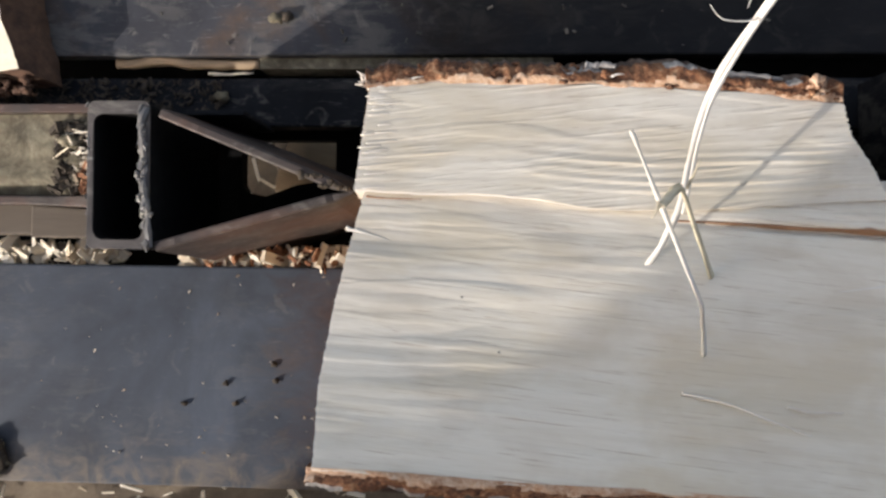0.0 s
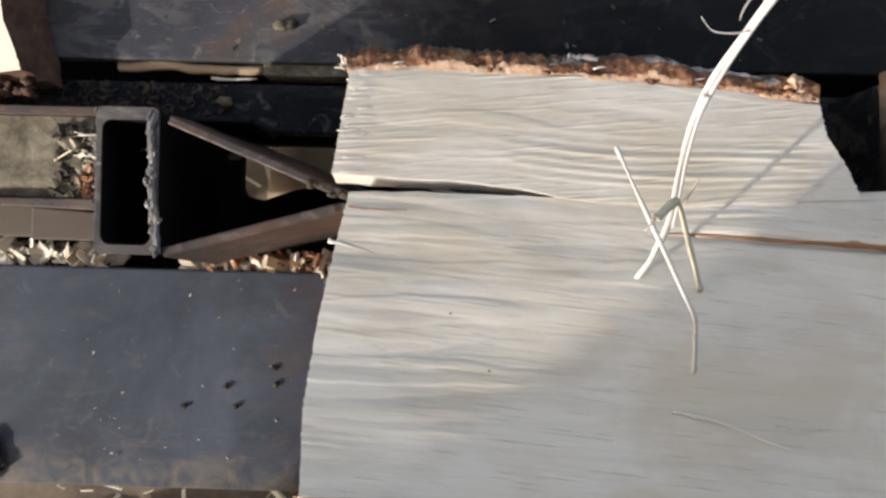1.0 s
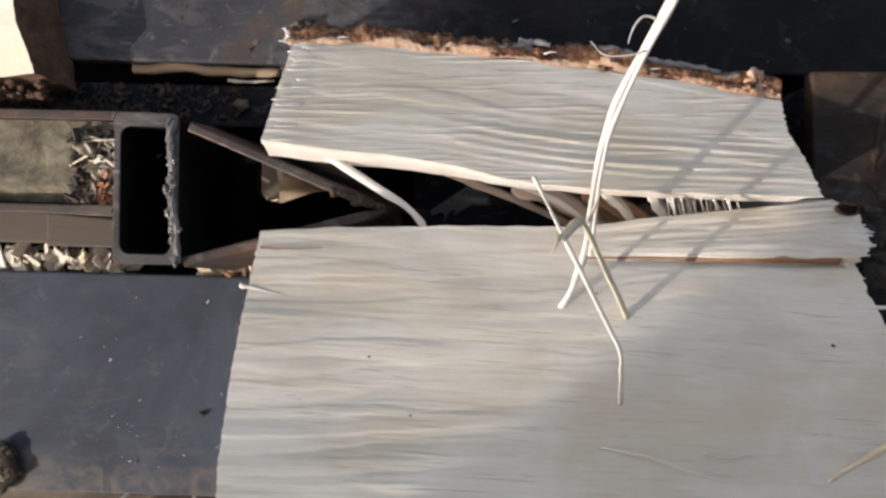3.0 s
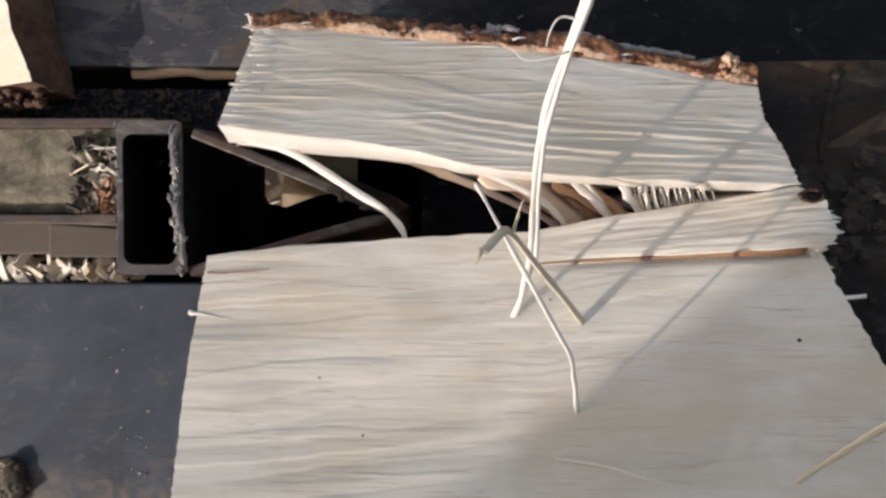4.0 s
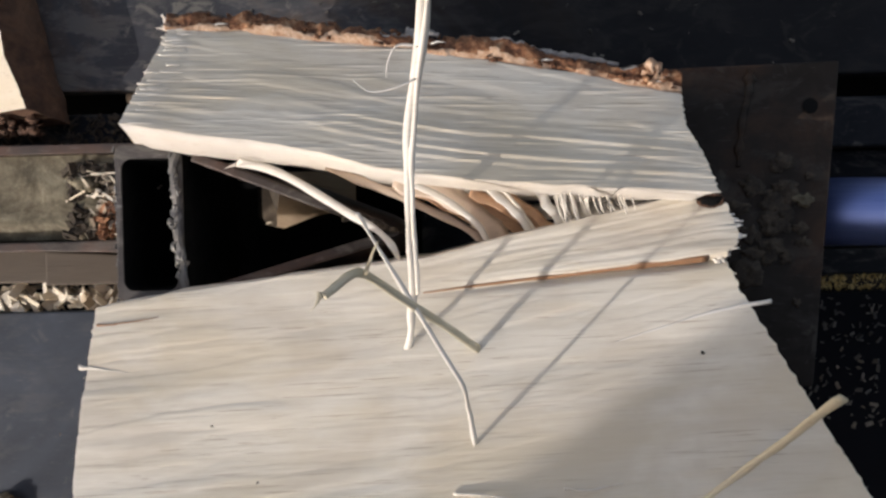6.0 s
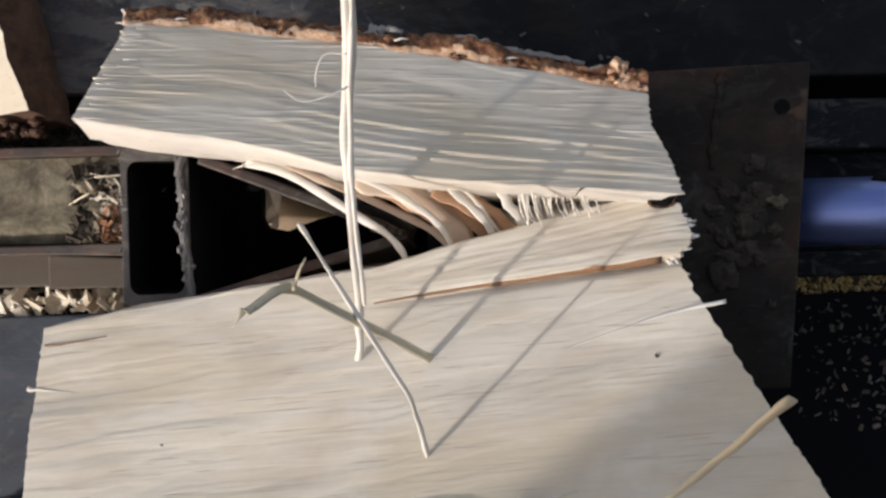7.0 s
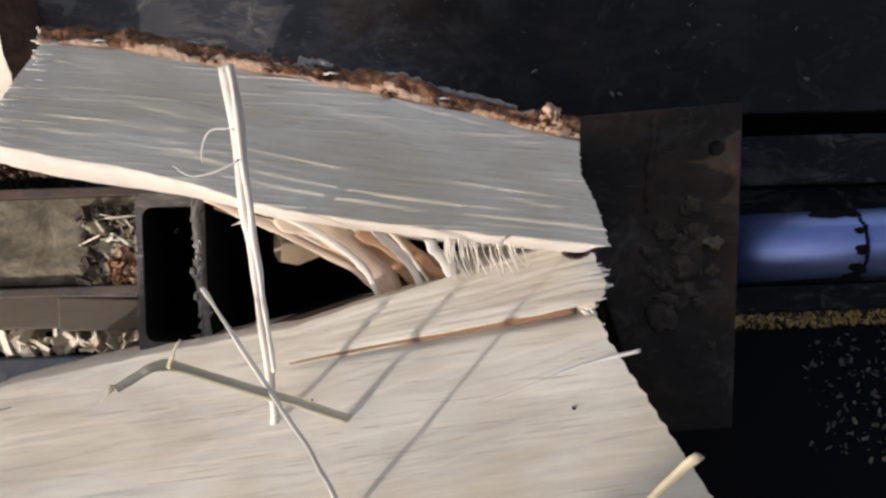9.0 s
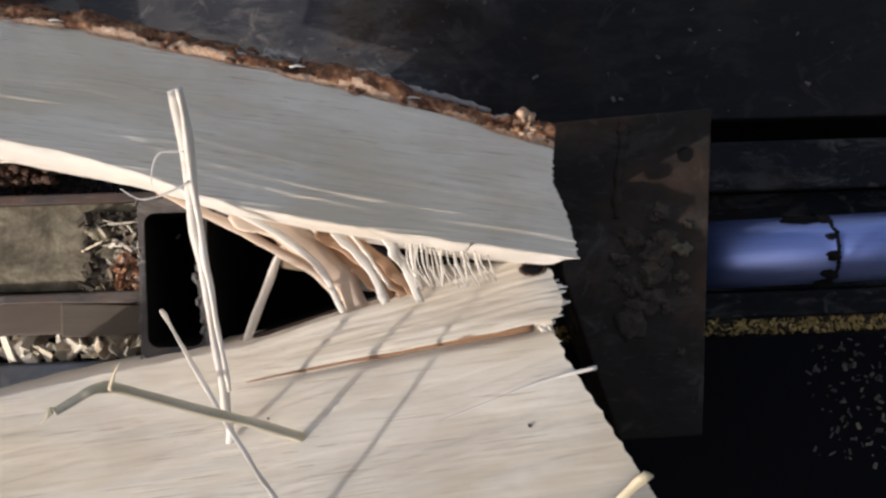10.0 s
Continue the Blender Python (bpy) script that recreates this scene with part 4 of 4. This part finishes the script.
        d = Vector((rnd.gauss(0.003, 0.006), -rnd.uniform(0.002, 0.007), -rnd.uniform(0, 0.004)))
        p = Vector((x, y, z)) - c
        sliver(bm, [p, p + d * 0.6, p + d + Vector((rnd.gauss(0, 0.002), 0, 0.001))], 0.0007, 0.0003, 0.6, 6, k)
    part("whiskers", bm, FIBRE, t, "short frayed whiskers along the torn edge")
    return t


UPPER = upper_piece()


def lower_piece():
    t = empty("split_log_piece", L_C)
    tagged(t, "broad pale split log piece with upright splinters and bark edge", "firewood", group="pieces of the split log")
    right = [(0, 0.392), (0.05, 0.408), (0.13, 0.4110), (0.17, 0.409), (0.185, 0.402), (0.30, 0.408), (0.44, 0.4205), (0.62, 0.4365), (0.8, 0.453), (1, 0.468)]
    left = [(0, 0.0299), (0.22, 0.0268), (0.5, 0.0245), (0.75, 0.0255), (1, 0.033)]
    bm = split_piece("body", L_C, L_IN, L_OUT, left, right, l_plane, 6.1, 260, 270, 0.037, 0.012, 0.085, l_extra, -1)
    part("body", bm, (WOOD, WOOD_IN, WOOD_END, BARK_OUT), t, "pale split wood with fine long grain", False)
    bm = bark_strip(L_C, L_OUT, 0.030, 0.450, l_plane, 0.037, 0.012, 5.9, -1, 0.010)
    part("bark", bm, (BARK, BARK_OUT, INNER_BARK, BARK_GREY), t, "crumbling orange-brown bark")
    c = Vector(L_C)
    rnd = random.Random(21)

    def strip(name, pts, w0, w1, th, mat=FIBRE, label="", seed=0.0, n=30, flat=(0, 0, 1)):
        bm = bmesh.new()
        sliver(bm, [Vector(p) - c for p in pts], w0, w1, th, n, seed, 0.2, 0.2, flat)
        return part(name, bm, mat, t, label)

    def on(x, y, up=0.0008):
        yi, yo = smooth_interp(L_IN, x), smooth_interp(L_OUT, x)
        return (x, y, l_plane(x, y) + l_extra(x, y) + fibres(x, (y - yi) / (yo - yi) * 0.173, 6.1, 0.9) + up)

    strip("lying_strip", [on(0.330, -0.078, -0.0004), on(0.36, -0.0705, -0.0002), on(0.395, -0.0625, 0.0), on(0.424, -0.059, 0.0008)], 0.0012, 0.0030, 0.3, FIBRE, "thin strip lifted along the grain", 1)
    strip("lying_strip", [on(0.022, -0.0735, 0.0), on(0.036, -0.0758, 0.0), on(0.056, -0.079, -0.0004)], 0.0030, 0.001, 0.14, FIBRE, "short splinter at the sawn edge", 2)
    strip("lying_strip", [on(0.236, -0.150, 0.001), on(0.262, -0.1525, 0.002), on(0.29, -0.160, 0.003), on(0.308, -0.164, 0.002)], 0.0024, 0.0010, 0.5, FIBRE, "thin curved fibre", 3)
    strip("lying_strip", [on(0.296, -0.150, 0.001), on(0.31, -0.151, 0.002), on(0.328, -0.149, 0.001)], 0.0020, 0.0011, 0.5, FIBRE, "thin curved fibre", 4)
    strip("lying_strip", [(0.362, -0.168, 0.1755), (0.375, -0.155, 0.178), (0.4045, -0.127, 0.193), (0.427, -0.099, 0.2147)], 0.0032, 0.0068, 0.35, FIBRE_DARK, "yellowish splinter over the sawn edge", 5)
    strip("crack", [on(0.031, -0.0502, 0.0003), on(0.045, -0.0500, 0.0004), on(0.068, -0.0478, 0.0001)], 0.0014, 0.0005, 0.3, CRACK, "short dark crack at the sawn edge", 8)
    strip("crack", [on(0.225, -0.0430, 0.0002), on(0.29, -0.0386, 0.0004), on(0.345, -0.0354, 0.0006), on(0.392, -0.0328, 0.0004)], 0.0010, 0.0075, 0.22, CRACK, "reddish-brown open crack along the grain", 6, 30, (0, -0.6, 0.8))
    bm = bmesh.new()
    lump(bm, Vector((0.3965, 0.0005, 0.1335)) - c, (0.0070, 0.0031, 0.0020), 3.3, 3, 1.0, 0.2)
    part("knot", bm, SHADE_AND_GREASE, t, "small black knot hole at the end")
    bm = bmesh.new()
    for k in range(26):
        a = math.tau * k / 26
        lump(bm, Vector((0.3965 + 0.0068 * math.cos(a), 0.0005 + 0.0033 * math.sin(a), 0.1330)) - c, (0.0016, 0.0012, 0.0016), k * 1.3, 1, 1.0, 0.4)
    part("knot_rim", bm, BARK_BROWN, t, "brown rim of the knot")
    bm = bmesh.new()
    for k in range(24):
        y = rnd.uniform(-0.033, -0.008)
        x = interp(right, (smooth_interp(L_IN, 0.4) - y) / 0.2) - rnd.uniform(0.003, 0.007)
        p = Vector(on(x, y, -0.0009)) - c
        d = Vector((rnd.uniform(0.004, 0.010), rnd.gauss(0.0005, 0.0006), rnd.uniform(-0.0006, 0.0)))
        sliver(bm, [p, p + d * 0.5, p + d], rnd.uniform(0.0020, 0.0040), rnd.uniform(0.0006, 0.0016), 0.22, 5, k, 0.08)
    for k in range(9):
        p = Vector(on(0.398 + rnd.uniform(-0.003, 0.007), -0.0335, 0.001)) - c
        d = Vector((rnd.uniform(0.000, 0.005), -rnd.uniform(0.002, 0.008), rnd.uniform(-0.001, 0.001)))
        sliver(bm, [p, p + d * 0.5, p + d], 0.0020, 0.0008, 0.5, 5, k + 3)
    for k in range(22):
        v = rnd.random()
        x = interp(right, v) - 0.001
        y = smooth_interp(L_IN, 0.4) + (smooth_interp(L_OUT, 0.4) - smooth_interp(L_IN, 0.4)) * v
        p = Vector(on(x, y, -0.0005)) - c
        d = Vector((rnd.uniform(0.0005, 0.003), rnd.gauss(0, 0.001), rnd.gauss(0, 0.0006)))
        sliver(bm, [p, p + d * 0.5, p + d], 0.0009, 0.0004, 0.5, 3, k)
    part("frayed_end", bm, FIBRE, t, "frayed white fibres at the end")
    bm = bmesh.new()
    lump(bm, Vector(on(0.381, -0.0853, 0.0004)) - c, (0.0014, 0.001, 0.0008), 2.1, 1)
    for k in range(3):
        lump(bm, Vector(on(rnd.uniform(0.1, 0.4), rnd.uniform(-0.18, -0.05), 0.0002)) - c, (0.0008, 0.0006, 0.0005), k, 1)
    part("specks", bm, DIRT, t, "small dark specks")
    # upright splinters: each turns about its own root

    def upright(name, pts, w0, w1, th, mat, label, seed, n=44):
        bm = bmesh.new()
        root = Vector(pts[0])
        sliver(bm, [Vector(p) - root for p in pts], w0, w1, th, n, seed, 0.22, 0.5, (0.3, 0.2, 1))
        ob = part(name, bm, mat, t, label)
        ob.location = root
        return ob, root

    S1 = [(-0.0056, 0.01, 0.0053), (0.0031, 0.0457, 0.0269), (0.0072, 0.1184, 0.042), (0.0262, 0.1882, 0.1045)]
    def bent_line(*corners):
        """Straight runs between the corners, rounded a little at each."""
        P = [Vector(q) for q in corners]
        out = [P[0]]
        for k, (p, q) in enumerate(zip(P, P[1:])):
            out += [p.lerp(q, u) for u in ((0.12, 0.5, 0.88) if k else (0.35, 0.65, 0.92))]
        return out + [P[-1]]

    S2 = bent_line((0.0356, 0.0117, 0.0080), (-0.0269, 0.0627, 0.1083), (-0.0418, 0.0531, 0.1189))
    S3 = bent_line((0.0308, -0.0383, 0.0238), (0.0172, 0.0069, 0.0743), (-0.0288, 0.0919, 0.0508))
    a = upright("tall_splinter", S1, 0.0042, 0.0086, 0.45, FIBRE, "tall pale splinter standing off the wood", 2.0, 60)
    bm = bmesh.new()
    sliver(bm, [Vector(q) - a[1] + Vector((0.0022, 0.0, 0.0015)) for q in S1[1:]], 0.0022, 0.0040, 0.5, 40, 11.0, 0.35, 0.8)
    part("strand", bm, FIBRE, a[0], "strand split along the splinter")
    bm = bmesh.new()
    p = Vector((0.0201, 0.1659, 0.0845)) - a[1]
    sliver(bm, [p, p + Vector((-0.010, 0.000, 0.003)), p + Vector((-0.015, -0.008, 0.003)), p + Vector((-0.016, -0.014, 0.002))], 0.0016, 0.0004, 0.5, 14, 3)
    p = Vector((0.0167, 0.1533, 0.0732)) - a[1]
    sliver(bm, [p, p + Vector((-0.010, -0.004, 0.002)), p + Vector((-0.022, -0.005, 0.003)), p + Vector((-0.030, 0.001, 0.004))], 0.0014, 0.0004, 0.5, 16, 4)
    part("curl", bm, FIBRE, a[0], "thin curls peeling from the splinter")
    b2 = upright("bent_splinter", S2, 0.0058, 0.0042, 0.50, FIBRE_DARK, "bent yellowish splinter", 5.0)
    bm = bmesh.new()
    p = Vector((-0.0269, 0.0627, 0.1083)) - b2[1]
    sliver(bm, [p + Vector((0.003, -0.002, 0)), p + Vector((0.006, 0.006, 0.003)), p + Vector((0.009, 0.012, 0.004))], 0.0020, 0.0006, 0.5, 8, 6)
    for k in range(6):
        q = Vector(S2[-1]) - b2[1] + Vector((0.0015 * nz(k, 1), 0.0015 * nz(k, 2), 0))
        sliver(bm, [q, q + Vector((-0.002, -0.003 + 0.001 * k, 0.001)), q + Vector((-0.005 + 0.001 * k, -0.006 + 0.001 * k, 0.001))], 0.0012, 0.0004, 0.5, 4, k)
    part("fray", bm, FIBRE_DARK, b2[0], "frayed tip and side spike")
    c3 = upright("thin_splinter", S3, 0.0036, 0.0026, 0.6, FIBRE, "thin white curved splinter", 7.0)
    return t, a, b2, c3


LOWER, TALL, BENT, THIN = lower_piece()


def hooked_sliver():
    """The long splinter caught on the wedge tip."""
    bm = bmesh.new()
    pts = [(-0.075, 0.045, 0.012), (-0.045, 0.035, 0.012), (-0.010, 0.014, 0.009), (0.011, 0.0, 0.006), (0.0200, -0.012, 0.005), (0.0225, -0.024, 0.001), (0.0225, -0.036, -0.006)]
    sliver(bm, pts, 0.0065, 0.0040, 0.5, 40, 4.0, 0.2, 0.6)
    for k in range(5):
        p = Vector(pts[0]) + Vector((0.003 * k, -0.001 * k, 0))
        sliver(bm, [p, p + Vector((-0.004, 0.001 * (k - 2), 0.001)), p + Vector((-0.008, 0.002 * (k - 2), 0.001))], 0.0016, 0.0004, 0.5, 5, k)
    ob = part("wood_sliver", bm, FIBRE)
    return tagged(ob, "long white sliver caught on the wedge tip", "splinter")


SLIVER = hooked_sliver()


def offcut():
    """A piece split earlier that lies beside the tube, its fresh face turned to the sun."""
    t = empty("split_log_offcut", (-0.20, 0.15, 0.0))
    tagged(t, "sunlit white split log offcut with brown bark", "firewood")
    o = Vector((-0.20, 0.15, 0.0))
    outline = [(-0.117, 0.088), (-0.121, 0.105), (-0.128, 0.125), (-0.132, 0.145), (-0.137, 0.165), (-0.146, 0.20), (-0.16, 0.26), (-0.27, 0.27), (-0.33, 0.20), (-0.33, 0.09), (-0.20, 0.084)]
    pts = []
    for (x0, y0), (x1, y1) in zip(outline, outline[1:] + outline[:1]):
        for k in range(10):
            u = k / 10
            pts.append((x0 + (x1 - x0) * u, y0 + (y1 - y0) * u))
    bm = bmesh.new()
    rings = []
    for d in range(7):
        s = d / 6
        ring = []
        for x, y in pts:
            r = 0.0012 * nz(x * 60, y * 60, s * 3) + 0.0008 * nz(x * 200, y * 200, s * 9)
            zt = 0.036 + 0.22 * (0.84 * (x + 0.117) + 0.545 * (y - 0.088))
            out = 0.016 * math.sin(s * 1.7) * (1 if x > -0.17 else 0.3)
            ring.append(bm.verts.new(Vector((x + r + out, y + r - 0.006 * s * (1 if y < 0.1 else 0), zt + (0.0015 - zt) * s)) - o))
        rings.append(ring)
    n = len(pts)
    for a, b_ in zip(rings, rings[1:]):
        for k in range(n):
            f = bm.faces.new((a[k], b_[k], b_[(k + 1) % n], a[(k + 1) % n]))
            f.material_index = 1
    bm.faces.new(rings[0])
    bm.faces.new(rings[-1][::-1])
    bmesh.ops.recalc_face_normals(bm, faces=bm.faces[:])
    part("body", bm, (WOOD, BARK_BROWN), t, "fresh white wood", False)
    bm = bmesh.new()
    rnd = random.Random(4)
    for k in range(170):
        u = rnd.random()
        r = rnd.uniform(0.0008, 0.0026)
        lump(bm, Vector((-0.115 - 0.10 * u, 0.0845 - rnd.uniform(0, 0.012), 0.030 - rnd.uniform(0, 0.02))) - o, (r * 1.6, r, r), k * 1.9, 2, 1.0, 0.55)
    part("bark_crumbs", bm, BARK_BROWN, t, "crumbly brown bark")
    return t


OFFCUT = offcut()


# ---- the ram ----
def ram_block():
    t = empty("ram", (0.3609, 0.0837, 0.098))
    tagged(t, "dark brown steel pusher block with chrome hydraulic rod", "hydraulic ram")
    bm = bmesh.new()
    slab(bm, [(-0.105, 0.0112), (-0.098, -0.09), (-0.066, -0.203), (-0.010, -0.203), (0.009, 0.0158)], -0.012, 0.0, 0.0015)
    plate = part("top_plate", bm, RAMMAT, t, "rust-brown stained steel plate", False)
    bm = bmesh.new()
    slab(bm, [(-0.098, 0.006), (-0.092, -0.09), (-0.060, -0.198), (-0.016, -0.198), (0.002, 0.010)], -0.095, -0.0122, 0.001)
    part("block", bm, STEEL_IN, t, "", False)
    # bolt hole with a rim
    bm = bmesh.new()
    # flat black disc in place of the shade inside the hole
    bmesh.ops.create_cone(bm, cap_ends=True, segments=20, radius1=0.0052, radius2=0.0052, depth=0.0008)
    bmesh.ops.translate(bm, verts=bm.verts[:], vec=(-0.0114, -0.0146, 0.0005))
    part("bolt_hole", bm, SHADE_AND_GREASE, t, "black round hole", False)
    # a welded seam across the plate
    bm = bmesh.new()
    sliver(bm, [(-0.052, 0.010, 0.0006), (-0.053, -0.005, 0.001), (-0.058, -0.03, 0.0006), (-0.060, -0.055, 0.0006)], 0.006, 0.004, 0.4, 30, 3, 0.5)
    part("weld_seam", bm, RAMMAT, t, "lumpy old weld")
    # rod
    RODY, RODZ = -0.0815, -0.041
    bm = bmesh.new()
    bmesh.ops.create_cone(bm, cap_ends=True, segments=64, radius1=0.0240, radius2=0.0240, depth=0.45)
    bmesh.ops.rotate(bm, verts=bm.verts[:], matrix=Matrix.Rotation(radians(90), 3, "Y"))
    bmesh.ops.translate(bm, verts=bm.verts[:], vec=(0.227, RODY, RODZ))
    part("rod", bm, CHROME, t, "polished chrome rod, blue sky sheen put into its colour")
    bm = bmesh.new()
    for k in range(64):
        a = math.tau * k / 64
        rr = 0.0245 + 0.0007 * nz(k * 0.7, 3)
        lump(bm, (0.097 + 0.0012 * nz(k * 0.4, 8), RODY + rr * math.cos(a), RODZ + rr * math.sin(a)), (0.0014, 0.0017, 0.0017), k, 1)
    for a, s in ((0.2, 0.004), (0.6, 0.0055), (1.2, 0.0035), (1.75, 0.005), (2.3, 0.006), (2.7, 0.007), (3.0, 0.005)):
        lump(bm, (0.093, RODY + 0.0244 * math.cos(a), RODZ + 0.0244 * math.sin(a)), (s, s * 0.7, s * 0.45), a * 9, 2)
    lump(bm, (0.078, RODY + 0.0195, RODZ + 0.0135), (0.014, 0.004, 0.003), 6.6, 2)
    part("grease_ring", bm, SHADE_AND_GREASE, t, "ring of black grease clots on the rod")
    # dirt stuck on the plate
    rnd = random.Random(31)
    bm = bmesh.new()
    for k in range(26):
        x, y = -0.040 + rnd.gauss(0, 0.012), -0.095 + rnd.gauss(0, 0.020)
        s = rnd.uniform(0.0025, 0.0085)
        lump(bm, (x, y, 0.0008), (s, s * rnd.uniform(0.5, 1), s * 0.13), k * 1.3, 3, 1.0, 0.6)
    part("dirt_crust", bm, DIRT, t, "crusted brown dirt")
    bm = bmesh.new()
    lump(bm, (-0.0165, -0.078, 0.0015), (0.0050, 0.0045, 0.0025), 8.2, 3, 1.0, 0.5)
    part("dirt_clod", bm, CAKED, t, "tan clod of dirt")
    for ob in t.children:
        if ob.name.split(".")[0] not in ("rod", "grease_ring"):
            ob.data.transform(Matrix.Diagonal((0.972, 0.972, 1, 1)))
    return t


RAM = ram_block()


# ---- what moves ----
def motions():
    walk(UPPER, [(t, pose(*p)) for t, *p in UPPER_ROWS])
    walk(LOWER, [(t, pose(*p)) for t, *p in LOWER_ROWS])
    walk(RAM, [(t, pose(x, y, 0.098, 0, 0, rz)) for t, x, y, rz in RAM_ROWS])
    tall = [(0, 3.0, 5.3, -2.2), (1, 2.3, 3.7, -1.4), (2.5, 0.5, -1.3, -1.2), (4.5, 0.2, -1.9, 0.1), (5.5, -0.5, -2.0, 0.5), (7.5, -1.5, -0.6, 1.6), (9, 0.2, -4.3, 0.7), (10, 1.3, 0.4, 2.4)]
    bent = [(0, 7.9, 8.3, 10.4), (1, 7.5, 5.4, 4.9), (2.5, 0.7, 6.5, 6.1), (4.5, -5.2, 10.1, 8.9), (5.5, -2.5, 7.0, 1.6), (7, 1.4, 3.5, -5.1), (8, 4.6, -2.1, -11.4), (10, 5.0, -5.7, -12.1)]
    thin = [(0, 20.6, -7.7, -0.6), (1, 15.1, -8.2, 2.2), (2.5, 10.9, -5.6, 2.2), (4.5, 3.6, 3.2, 0.6), (5.5, 1.6, 7.8, -0.2), (7, 0.9, 11.5, -1.2), (8, -2.7, 11.2, -1.2), (10, -18.4, 0.3, 1.8)]
    for (ob, root), rows in ((TALL, tall), (BENT, bent), (THIN, thin)):
        walk(ob, [(t, pose(*root, *r)) for t, *r in rows])
    walk(SLIVER, [(0, pose(0.250, -0.016, 0.072, 0, 0, 12)), (1.0, pose(0.228, -0.014, 0.086, 0, 0, 10)), (1.75, pose(0.197, -0.017, 0.110, 0, 0, 4)), (2.5, pose(0.176, -0.010, 0.112, 0, 0, 2)), (4.0, pose(0.144, -0.010, 0.110)), (5.0, pose(0.136, -0.010, 0.110)), (7.5, pose(0.136, -0.010, 0.110, 0, 0, -2)), (8.5, pose(0.128, -0.010, 0.104, 0, 0, -4)), (9.3, pose(0.122, -0.020, 0.099, 0, 0, 15)), (9.6, pose(0.110, -0.033, 0.095, 0, 0, 51)), (9.8, pose(0.081, -0.008, 0.096, 0, 0, 88)), (10, pose(0.068, 0.004, 0.097, 0, 0, 101))])


motions()
